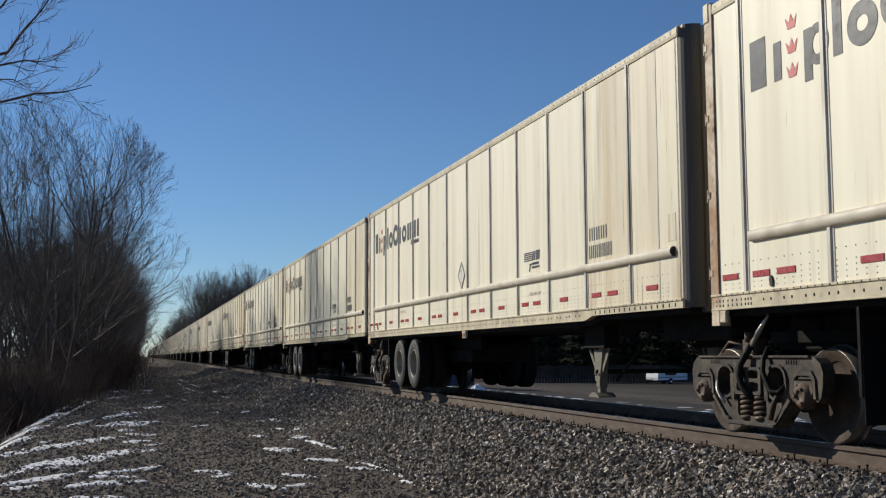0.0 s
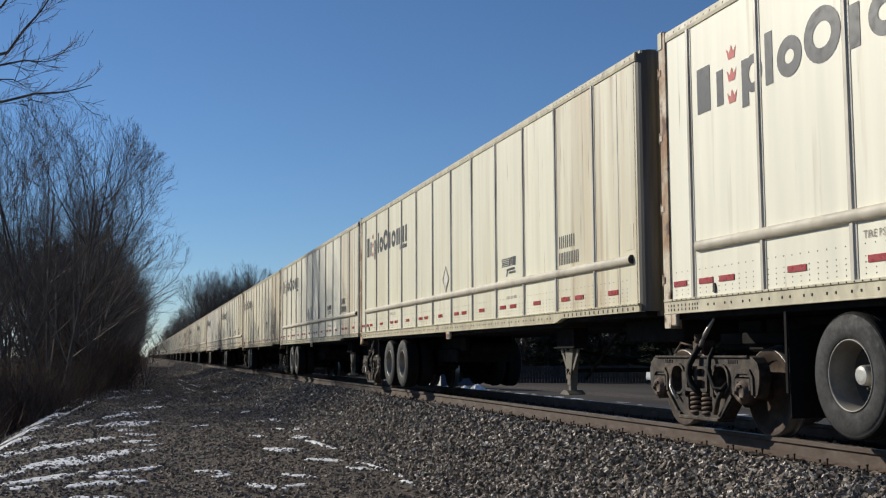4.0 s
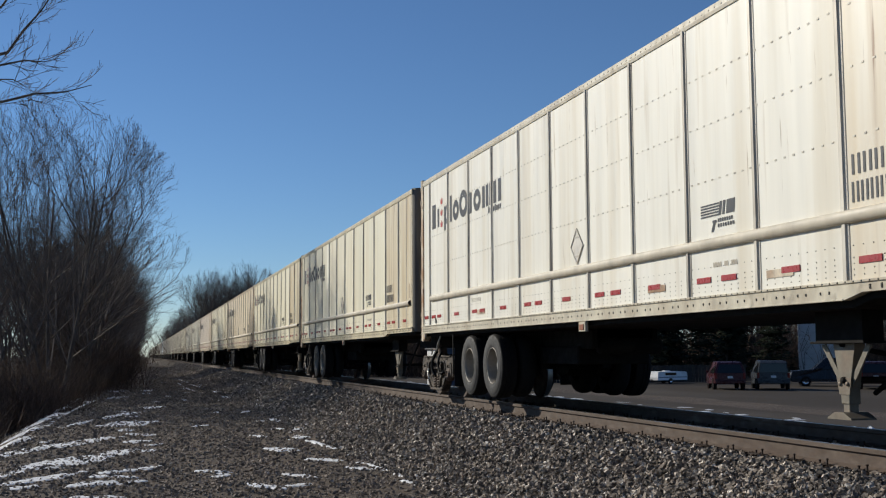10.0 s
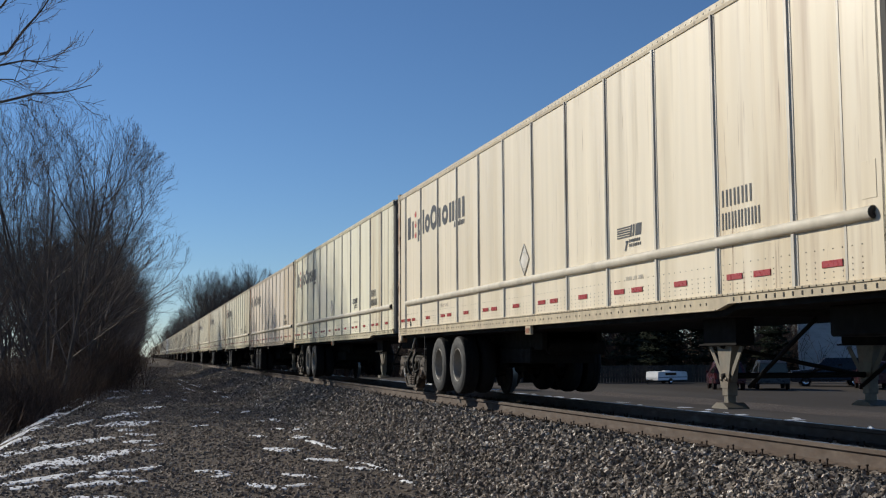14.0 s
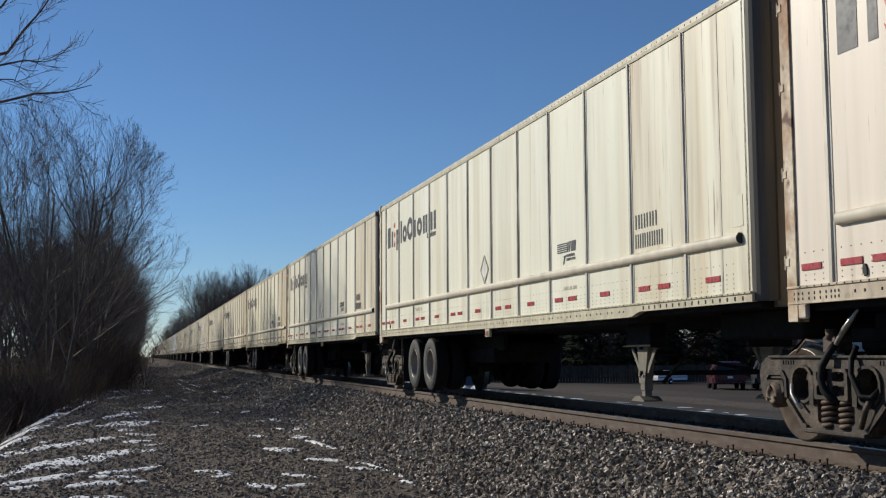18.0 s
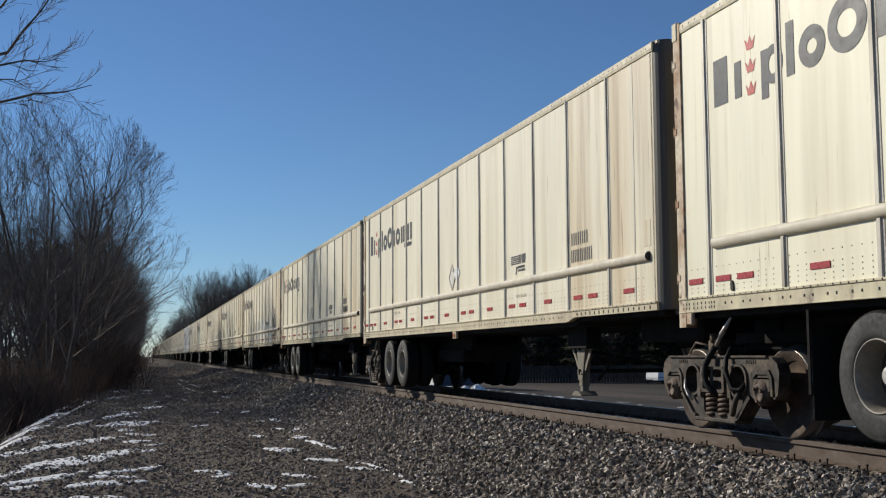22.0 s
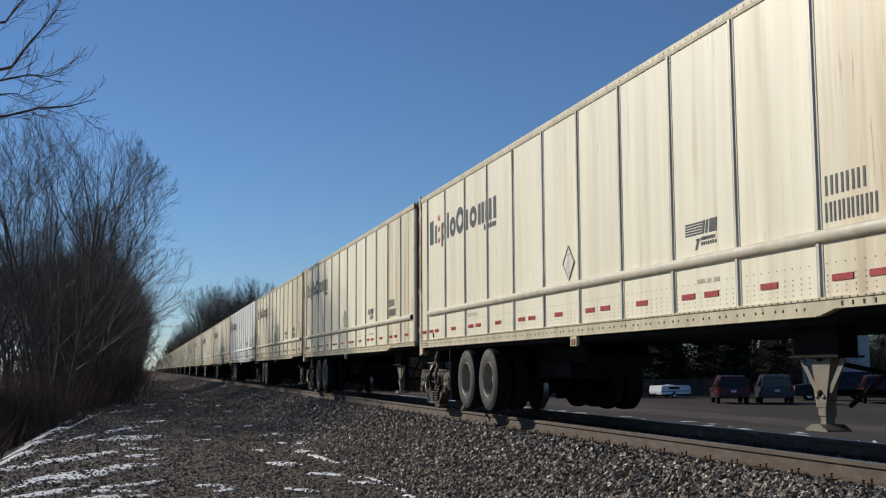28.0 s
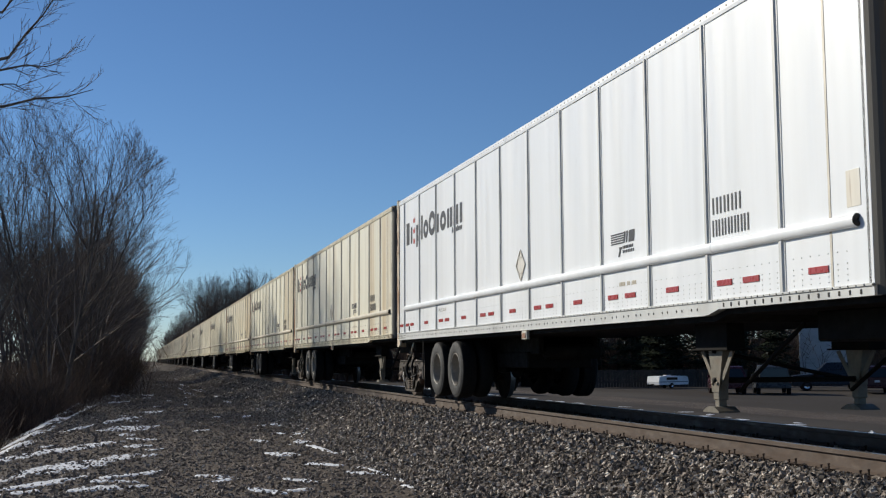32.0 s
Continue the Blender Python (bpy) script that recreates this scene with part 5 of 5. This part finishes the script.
def conifer(seed, height):
    rng = np.random.default_rng(seed)
    T = new("conifer")
    part("trunk", Shape().tube([(0, 0, -0.2), (0, 0, height)], [height * 0.018, 0.02], 7), M_BARK, T)
    n = 5200
    h = rng.random(n) ** 0.8 * 0.92 + 0.06
    r = (1 - h) * height * 0.24 * np.sqrt(rng.random(n)) * (0.75 + 0.35 * np.sin(h * 60))
    a = rng.uniform(0, 2 * np.pi, n)
    c = np.column_stack([r * np.cos(a), r * np.sin(a), h * height - r * 0.25])
    out = np.column_stack([np.cos(a), np.sin(a), np.full(n, -0.25)]) * rng.uniform(0.2, 0.45, n)[:, None] * height * 0.07
    sd = np.column_stack([-np.sin(a), np.cos(a), rng.uniform(-0.4, 0.4, n)]) * height * 0.014
    v = np.stack([c - sd, c + sd, c + out + sd * 0.3, c + out - sd * 0.3], 1)
    part("crown", raw_mesh("crown", v.reshape(-1, 3), np.arange(n * 4).reshape(n, 4), M_NEEDLE), None, T)
    return T


def plant():
    rng = random.Random(21)
    near = [bare_tree(101, 11.3, 4.9, 5, 4, 0.9, (9, 7, 6, 4)), bare_tree(103, 10.8, 4.6, 4, 4, 0.9, (8, 7, 5, 4))]
    kinds = [bare_tree(102, 10.4, 4.4, 4, 3, 1.35, (9, 8, 6)), bare_tree(104, 9.6, 4.6, 5, 3, 1.35, (9, 8, 5))]
    far = [bare_tree(111, 16.5, 6.9, 3, 3, 1.5, (10, 9, 7)), bare_tree(112, 15.6, 6.9, 4, 3, 1.5, (9, 8, 6))]
    light = [bare_tree(141, 10.9, 4.4, 3, 3, 2.2, (7, 6, 4)), bare_tree(142, 10.2, 4.3, 3, 3, 2.2, (7, 6, 4))]
    sparse = [brush_clump(133, 1.0, 2.6, 130, 1.7), brush_clump(134, 1.2, 3.4, 130, 1.7)]
    pines = [conifer(121, 13.0), conifer(122, 10.0)]
    thick = [brush_clump(131, 1.0, 2.6, 280), brush_clump(132, 1.2, 3.4, 280)]
    W = "leafless grey tree with fine twigs at the edge of the lane"

    def put(kind, x, y, turn, size, label, cat, group, sink=0.0):
        T = copy_thing(kind, pose(x, y, ground_z(x, y) - sink, 0, 0, turn))
        T.scale = (size, size, size)
        return tagged(T, label, cat, group)
    # the stand along the lane, from the first big tree on
    spots = [(-3.0, 42.4, 0, 1.03, 0), (-7.0, 40, 1, 1.0, 1), (-5.0, 50, 3, 0.80, 2), (-2.7, 53, 3, 0.86, 0), (-7.4, 53, 1, 0.95, 3), (-2.75, 61, 0, 0.84, 2)]
    for i in range(30):
        y = 57 + i * (5.4 if i < 8 else 7.4) + rng.uniform(-1.5, 1.5)
        spots.append((rng.uniform(-3.3, -2.2) if y < 85 else rng.uniform(-2.9, -1.8), y, i % 4, rng.uniform(0.85, 1.05) if y < 95 else rng.uniform(0.85, 1.12), i))
        # set-back trees, mostly unseen, added to throw branch shadows on far trailers
        if i % 3 == 0:
            spots.append((rng.uniform(-11, -7), y + 3, (i + 1) % 4, rng.uniform(0.85, 1.15), i + 5))
    # unseen back row behind the stand, added for its shade on the train
    for i in range(12):
        spots.append((rng.uniform(-9.5, -6.5), 88 + i * 9.0 + rng.uniform(-1.5, 1.5), (i + 2) % 4, rng.uniform(0.95, 1.2), i + 3))
    for x, y, k, s, turn in spots:
        put((near if y < 54 else kinds if y < 100 else light)[k % 2], x, y, turn * 77 % 360, s, W, "tree", "trees along the lane")
    for i in range(20):
        put(light[i % 2], -2.6 + rng.uniform(-1, 0.6), 290 + i * 22, i * 50, rng.uniform(0.8, 1.1), "distant leafless grey tree beside the lane", "tree", "trees along the lane")
    # branch reaching in from a tree beside the viewer
    reaching_tree()
    # thicket under the trees
    for i in range(70):
        y = 22 + i * 1.6 if i < 40 else 86 + (i - 40) * 6
        x = rng.uniform(-7.5, -4.2) if y < 34 else rng.uniform(-4.6, -3.0) if y < 52 else rng.uniform(-3.7, -2.1)
        put((thick if y < 100 else sparse)[i % 2], x, y, i * 63 % 360, rng.uniform(0.6, 0.9) * (1.0 if y < 86 else 1.3), "tangled dry brush in the ditch under the trees", "brush", "brush along the ditch")
    # beyond the train
    for i, (x, y, s) in enumerate(((12.5, 222, 0.95), (16.0, 226, 1.02), (19.5, 218, 1.02), (24.0, 228, 1.08), (14.5, 234, 0.95), (18.5, 231, 0.97), (28, 234, 1.0), (22, 236, 1.0), (12.5, 252, 0.80), (12.5, 285, 0.8), (12.5, 330, 0.8), (12.5, 370, 0.8), (13, 420, 0.8), (13, 475, 0.8), (13, 550, 0.8))):
        put(far[i % 2], x, y, i * 71, s * 1.2, "tall leafless tree standing beyond the train", "tree", "trees beyond the train")
    for i, (x, y, s) in enumerate(((15.5, 219, 0.5), (20, 221, 0.6), (23.5, 220, 0.55), (12.2, 258, 0.5), (24, 84, 0.7), (27.5, 86, 0.8), (31, 84, 0.75), (34.5, 86, 0.8), (38, 84, 0.72), (41.5, 87, 0.8), (45, 85, 0.75), (49, 88, 0.8), (53, 87, 0.7), (44, 94, 0.9), (30, 95, 0.8), (36, 97, 0.95), (40, 96, 0.75), (49, 98, 0.85), (55, 97, 0.8), (52, 92, 0.95), (47, 96, 0.8), (57, 104, 0.8), (70, 104, 0.9), (27, 112, 0.8), (82, 112, 0.9), (36, 108, 0.7), (62, 112, 1.0), (95, 116, 0.9))):
        put(pines[i % 2], x, y, i * 71, s * (1.0 if y > 200 else 1.1), "dark green conifer beyond the train", "tree", "conifers beyond the train")
    for i in range(30):
        put(light[i % 2] if i % 3 else far[0], 28 + i * 3.4 + rng.uniform(-1, 1), 104 + rng.uniform(-3, 16), i * 51, rng.uniform(0.8, 1.1), "leafless tree behind the parking lot", "tree", "trees behind the lot")
    for i, (x, y) in enumerate(((14, 226), (17, 228), (20, 226), (23, 224), (13, 255), (13, 285), (13, 320), (13.5, 365))):
        put(sparse[i % 2], x, y, i * 41, 3.2, "dark thicket beyond the train", "brush", "brush beyond the train")
    for i in range(64):
        put(sparse[i % 2], 14 + (i % 32) * 3.6 + rng.uniform(-1, 1), (100 if i < 32 else 112) + rng.uniform(-3, 3), i * 41, 1.7 if i < 32 else 2.3, "dry brush behind the parking lot", "brush", "brush behind the lot")
    for proto in (*near, *kinds, *far, *light, *pines, *thick, *sparse):
        for o in (*proto.children_recursive, proto):
            bpy.data.objects.remove(o)


# ---- the lot beyond the train ----
M_WHITEWALL = mat("white_siding", (0.72, 0.73, 0.74), 0.6, 0, [((0.55, 0.55, 0.54), 1.5, 0.5, 0.85)], 0.05, 6, 0.1, 30)
M_SIDING = mat("grey_white_siding", (0.52, 0.52, 0.52), 0.7, 0, [((0.32, 0.32, 0.31), 1.5, 0.5, 0.85)], 0.08, 6, 0.1, 30)
M_ROOFING = mat("grey_shingle", (0.10, 0.10, 0.105), 0.9, 0, [((0.16, 0.155, 0.15), 3, 0.45, 0.75)], 0.2, 12, 0.4, 40)
M_GLASS = mat("dark_glass", (0.012, 0.014, 0.016), 0.08)
M_BLUE = mat("blue_steel_paint", (0.030, 0.045, 0.085), 0.6, 0, [((0.02, 0.032, 0.06), 3, 0.5, 0.8)], 0.1, 8, 0.1, 30)
M_CHROME = mat("chrome_trim", (0.6, 0.6, 0.6), 0.15, 0.9)
M_TAIL = mat("tail_lens", (0.16, 0.006, 0.006), 0.2)
M_CLEAR = mat("lamp_lens", (0.8, 0.8, 0.82), 0.12, 0.3)
M_FENCE = mat("grey_fence_wood", (0.034, 0.028, 0.024), 0.9, 0, [((0.055, 0.045, 0.037), 3, 0.45, 0.75)], 0.2, 12, 0.3, 30, spread=0.2)


def car(name, colour, label, x, y, turn, l, w, h, kind):
    """A parked car: body shell, cabin glass, wheels, lamps. Its nose points along +y before it is turned."""
    C = new(name)
    paint = mat(name + "_paint", colour, 0.3, 0.3, [([c * 0.6 for c in colour], 2, 0.5, 0.85)], 0.05, 6)
    sill, belt_z = 0.28, 0.58 * h
    L2, W2 = l / 2, w / 2
    if kind == "van":
        prof = [(-L2, sill + 0.1), (-L2 + 0.03, h * 0.93), (-L2 + 0.25, h), (L2 * 0.35, h), (L2 * 0.62, belt_z + 0.1), (L2 - 0.08, belt_z - 0.08), (L2, sill + 0.2), (L2 - 0.1, sill)]
    elif kind == "suv":
        prof = [(-L2, sill + 0.12), (-L2 + 0.02, belt_z), (-L2 + 0.22, h * 0.97), (-L2 + 0.4, h), (L2 * 0.1, h), (L2 * 0.42, belt_z + 0.04), (L2 - 0.1, belt_z - 0.1), (L2, sill + 0.25), (L2 - 0.1, sill)]
    else:
        prof = [(-L2, sill + 0.12), (-L2 + 0.02, belt_z), (-L2 + 0.45, h * 0.96), (-L2 + 0.75, h), (L2 * 0.15, h), (L2 * 0.48, belt_z), (L2 - 0.1, belt_z - 0.16), (L2, sill + 0.22), (L2 - 0.1, sill)]
    s = Shape()
    n = len(prof)
    cols = []
    for k, (xx, cut) in enumerate(((-W2, 0.0), (-W2 + 0.05, 0.02), (W2 - 0.05, 0.02), (W2, 0.0))):
        ring_ = []
        for py, pz in prof:
            tuck = max(0.0, (pz - belt_z)) * 0.32 if abs(xx) > W2 - 0.06 else max(0.0, (pz - belt_z)) * 0.28
            ring_.append((xx - math.copysign(tuck, xx), py, pz + (0.02 if 0 < k < 3 and pz > 0.5 else 0)))
        cols.append(ring_)
    vs = [p for c in cols for p in c]
    fs = [tuple(range(n))[::-1], tuple(range(3 * n, 4 * n))]
    for k in range(3):
        fs += [(k * n + i, k * n + (i + 1) % n, (k + 1) * n + (i + 1) % n, (k + 1) * n + i) for i in range(n)]
    s.add(vs, fs)
    for q in (-1, 1):
        for yy in (-L2 * 0.6, L2 * 0.62):
            s.lathe([(0, 0.36), (0.02 * q, 0.38), (0.03 * q, 0.36)], (q * (W2 - 0.01), yy, 0.34), 0, 18)
    body = part("body", s, paint, C)
    for q in (-1, 1):
        for a, b in ((-L2 * 0.72, -L2 * 0.28), (-L2 * 0.22, L2 * 0.2)):
            z0, z1 = belt_z + 0.03, h - 0.12
            x0, x1 = q * (W2 - 0.005 - 0.32 * 0.03), q * (W2 - 0.005 - 0.32 * (z1 - belt_z))
            part("side_window", Shape().add([(x0, a, z0), (x0, b, z0), (x1, b - 0.05, z1), (x1, a + 0.1, z1), (x0 - q * 0.03, a, z0), (x0 - q * 0.03, b, z0), (x1 - q * 0.03, b - 0.05, z1), (x1 - q * 0.03, a + 0.1, z1)], [(0, 1, 2, 3), (7, 6, 5, 4), (0, 4, 5, 1), (1, 5, 6, 2), (2, 6, 7, 3), (3, 7, 4, 0)]), M_GLASS, C)
        part("tail_lamp", Shape().box((q * (W2 - 0.16), -L2 - 0.012, belt_z - 0.28), (q * (W2 - 0.02), -L2 + 0.06, belt_z + 0.04), 0.015), M_TAIL, C)
        part("headlamp", Shape().box((q * (W2 - 0.30), L2 - 0.12, belt_z - 0.32), (q * (W2 - 0.04), L2 - 0.02, belt_z - 0.16), 0.02), M_CLEAR, C)
        part("mirror", Shape().box((q * (W2 + 0.02), L2 * 0.3, belt_z + 0.02), (q * (W2 + 0.16), L2 * 0.3 + 0.1, belt_z + 0.16), 0.02), paint, C)
        for yy in (-L2 * 0.6, L2 * 0.62):
            wh = part("wheel", Shape().lathe([(0, 0.19), (0.015 * q, 0.24), (0.01 * q, 0.30), (-0.02 * q, 0.33), (-0.18 * q, 0.33), (-0.2 * q, 0.2)], (q * (W2 - 0.0), yy, 0.33), 0, 20), M_TREAD, C)
            part("rim", Shape().lathe([(-0.005 * q, 0.2), (-0.03 * q, 0.17), (-0.01 * q, 0.05), (0.0, 0.001)], (q * W2, yy, 0.33), 0, 14), M_CHROME, wh)
    z0, z1 = belt_z + 0.05, h - 0.14
    dy = 0.22 if kind == "suv" else (0.05 if kind == "van" else 0.42)
    part("rear_window", Shape().add([(-W2 + 0.16, -L2 - 0.004, z0), (W2 - 0.16, -L2 - 0.004, z0), (W2 - 0.30, -L2 + dy * 0.85 - 0.012, z1), (-W2 + 0.30, -L2 + dy * 0.85 - 0.012, z1), (-W2 + 0.16, -L2 + 0.05, z0), (W2 - 0.16, -L2 + 0.05, z0), (W2 - 0.30, -L2 + dy + 0.05, z1), (-W2 + 0.30, -L2 + dy + 0.05, z1)], [(0, 1, 2, 3), (7, 6, 5, 4), (0, 4, 5, 1), (1, 5, 6, 2), (2, 6, 7, 3), (3, 7, 4, 0)]), M_GLASS, C)
    part("rear_bumper", Shape().box((-W2 + 0.02, -L2 - 0.07, 0.36), (W2 - 0.02, -L2 + 0.08, 0.56), 0.04), paint, C)
    part("front_bumper", Shape().box((-W2 + 0.02, L2 - 0.08, 0.32), (W2 - 0.02, L2 + 0.06, 0.55), 0.04), paint, C)
    part("plate", Shape().box((-0.15, -L2 - 0.02, belt_z - 0.26), (0.15, -L2 - 0.008, belt_z - 0.13), 0.004), M_WHITEWALL, C)
    C.matrix_basis = pose(x, y, ground_z(x, y) + 0.012, 0, 0, turn)
    return tagged(C, label, "car", "cars in the lot")


def lot():
    xs = [9.9 + 1.5 * i for i in range(70)]
    ys = [-40 + 6.0 * i for i in range(24)]
    vs = [(x, y, ground_z(x, y) + 0.008) for y in ys for x in xs]
    n = len(xs)
    fs = [(j * n + i, j * n + i + 1, (j + 1) * n + i + 1, (j + 1) * n + i) for j in range(len(ys) - 1) for i in range(n - 1)]
    tagged(new("parking_lot", raw_mesh("parking_lot", vs, fs, M_ASPHALT, True)), "pale grey asphalt lot across the track", "parking lot", kind="structure")
    car("hatchback", (0.055, 0.007, 0.011), "dark red hatchback parked on the lot", 33.85, 61.0, -22, 4.3, 1.78, 1.62, "suv")
    car("minivan", (0.045, 0.050, 0.058), "grey minivan parked on the lot", 36.95, 61.2, -26, 4.6, 1.9, 1.70, "van")
    car("pickup_suv", (0.010, 0.012, 0.018), "black sport utility vehicle parked across the lot", 44.6, 66.5, 62, 5.1, 1.98, 1.86, "suv")
    car("compact_car", (0.045, 0.008, 0.009), "dark maroon compact car parked on the lot", 43.6, 60.5, -30, 4.2, 1.78, 1.66, "suv")
    car("sedan", (0.014, 0.016, 0.02), "dark car parked at the edge of the lot", 49.5, 63.5, -28, 4.5, 1.8, 1.5, "car")
    C = new("pickup_camper")
    z = ground_z(36.9, 75.0) + 0.012
    part("body", Shape().prism([(-2.4, 0.42), (-2.45, 0.75), (-2.35, 1.36), (-1.9, 1.42), (2.0, 1.42), (2.35, 1.28), (2.45, 0.8), (2.4, 0.42)], 1, -0.95, 0.95), M_WHITEWALL, C)
    part("roof_vent", Shape().box((-0.5, -0.25, 1.42), (0.3, 0.25, 1.52), 0.03), M_WHITEWALL, C)
    part("side_stripe", Shape().box((-2.3, -0.956, 0.72), (2.3, -0.949, 0.80)), M_BLUE, C)
    part("side_window", Shape().box((-1.2, -0.960, 0.98), (0.6, -0.949, 1.28), 0.01), M_GLASS, C)
    for q in (-0.7, 0.7):
        w = part("wheel", Shape().lathe([(-0.1, 0.18), (-0.1, 0.30), (-0.07, 0.33), (0.07, 0.33), (0.1, 0.30), (0.1, 0.18)], (q * 0.5, math.copysign(0.90, q), 0.33), 1, 18), M_TREAD, C)
        part("rim", Shape().lathe([(-0.1, 0.18), (-0.06, 0.1), (-0.07, 0.001)] if q < 0 else [(0.1, 0.18), (0.06, 0.1), (0.07, 0.001)], (q * 0.5, math.copysign(0.90, q), 0.33), 1, 14), M_CHROME, w)
    part("tow_bar", Shape().tube([(-2.4, 0, 0.48), (-3.3, 0, 0.42)], 0.05).tube([(-3.2, 0, 0.02), (-3.2, 0, 0.6)], 0.04), M_DARK, C)
    C.matrix_basis = pose(36.9, 75.0, z, 0, 0, 20) @ Matrix.Scale(0.62, 4)
    tagged(C, "low white folded camping trailer parked by the fence", "trailer")
    # white building
    H = new("house")
    part("wall", Shape().box((-3.0, -3.5, -0.3), (3.0, 3.5, 5.6)), M_SIDING, H)
    siding = Shape().box((-3.02, -3.53, 0), (3.02, -3.505, 0.19), 0.004).mesh("siding_board", M_SIDING)
    for i in range(28):
        part("siding_board", siding, None, H, at=(0, 0, 0.2 * i))
    part("roof", Shape().prism([(-3.9, 5.5), (3.9, 5.5), (0, 7.8)], 0, -3.4, 3.4), M_ROOFING, H)
    H.matrix_basis = pose(65.0, 96.5, ground_z(62, 98), 0, 0, -32)
    tagged(H, "dull white sided house behind the parking lot", "house")
    # blue and white storage box
    K = new("storage_shed")
    part("body", Shape().box((0.02, 0, 0.1), (2.3, 2.5, 2.5), 0.02), M_BLUE, K)
    part("white_side", Shape().box((0, 0.02, 0.12), (0.019, 2.48, 2.48), 0.004), M_WHITEWALL, K)
    part("roof", Shape().prism([(-0.12, 2.48), (1.15, 2.86), (2.42, 2.48), (2.42, 2.42), (-0.12, 2.42)], 1, -0.12, 2.62), M_ROOFING, K)
    part("door", Shape().box((0.7, -0.025, 0.15), (1.6, -0.001, 2.1), 0.006), M_BLUE, K)
    part("skid", Shape().box((0.1, 0, 0), (0.3, 2.5, 0.11)), M_DARK, K)
    K.matrix_basis = pose(15.6, 58.6, ground_z(15.6, 59), 0, 0, 6) @ Matrix.Scale(0.85, 4)
    tagged(K, "small blue shed with a white side on the lot", "shed")
    # ploughed snow along the edge of the lot
    rng = random.Random(9)
    for i in range(104):
        y = 17 + i * 0.62 + rng.uniform(-0.5, 0.5)
        x = 16.2 + rng.uniform(-0.5, 1.0) + (0.8 if i % 3 == 0 else 0)
        w = rng.uniform(0.06, 0.42)
        snow_patch(x - w, y - 0.2, x + w, y + 0.2, rng.uniform(0.15, 0.7), 300 + i, 0.012)
    for i, (x, y, s) in enumerate(((15.0, 51.9, 0.30), (15.7, 52.2, 0.36), (14.6, 61.5, 0.22), (15.2, 21.8, 0.16), (15.9, 22.2, 0.14))):
        sh = Shape()
        m = 14
        vs = [(0, 0, s)]
        for r in range(1, 5):
            for k in range(m):
                a = 2 * math.pi * k / m
                q = s * 1.3 * r / 4 * rng.uniform(0.85, 1.2)
                vs.append((q * math.cos(a), q * math.sin(a), s * (1 - (r / 4) ** 1.5) * rng.uniform(0.8, 1.1) - (0.05 if r == 4 else 0)))
        fs = [(0, 1 + k, 1 + (k + 1) % m) for k in range(m)]
        for r in range(3):
            fs += [(1 + r * m + k, 1 + r * m + (k + 1) % m, 1 + (r + 1) * m + (k + 1) % m, 1 + (r + 1) * m + k) for k in range(m)]
        sh.add(vs, fs)
        ob = part("snow_heap", sh, M_SNOW, at=(x, y, ground_z(x, y)))
        tagged(ob, "heap of ploughed snow at the lot's edge", "snow", "snow heaps")
    # board fence behind the lot
    Fn = tagged(new("board_fence"), "weathered grey board fence behind the lot", "fence")
    board = Shape().box((-0.09, -0.012, 0), (0.09, 0.012, 1.25), 0.004).mesh("board", M_FENCE)
    for i in range(90):
        part("board", board, None, Fn, at=(i * 0.22, 0, 0.05))
    part("fence_rail", Shape().box((0, 0.012, 0.4), (19.8, 0.06, 0.5)).box((0, 0.012, 1.15), (19.8, 0.06, 1.25)), M_FENCE, Fn)
    Fn.matrix_basis = pose(24, 77.5, ground_z(33, 77) - 0.03, 0, 0, -6)


ground()
lot()
plant()
train()
for i, ends_ in enumerate((*SNOW, *SNOW_MORE)):
    snow_patch(*ends_, i, 0.028 if i in (12, 13) or i >= len(SNOW) + len(SNOW_MORE) - 5 else (0.020 if ends_[0] > 3.0 else 0.014))
sprinkle = random.Random(77)
for i in range(52):
    x, y = sprinkle.choice((sprinkle.uniform(-2.2, 0.6), sprinkle.uniform(2.9, 3.7), sprinkle.uniform(-2.2, 3.6))), 13.5 * (5.5 ** sprinkle.random())
    w = sprinkle.uniform(0.04, 0.22)
    snow_patch(x - w, y - w, x + w, y + w, sprinkle.uniform(0.12, 0.5) * (0.5 + y / 30), 500 + i, 0.012)
track()
scatter_stones()


def motions():
    """The train comes past: trailers, bogies and their turning wheelsets."""
    times = [2.0 * i for i in range(17)]
    for n, T in TRAILERS:
        walk(T, [(t, pose(TRACK, end_y(n, t), 0)) for t in times])
    for n, B in BOGIE_KEYED:
        walk(B, [(t, pose(TRACK, end_y(n, t) - 0.26, 0)) for t in times])
        near = [k for k in range(0, 961) if 3.0 < end_y(n, k / 30) < 70.0]
        if not near:
            continue
        for ws in [o for o in B.children if o.name.startswith("wheelset")]:
            y0 = ws.location.y
            turn = [(k / 30, math.degrees((ran(k / 30) - ran(near[0] / 30)) / 0.42) % 360) for k in near]
            rows = [(t, pose(0, y0, 0.42, a)) for t, a in turn]
            if rows[0][0] > 0.05:
                rows.insert(0, (0, pose(0, y0, 0.42)))
            if rows[-1][0] < 31.9:
                rows.append((32, rows[-1][1]))
            walk(ws, rows)


motions()
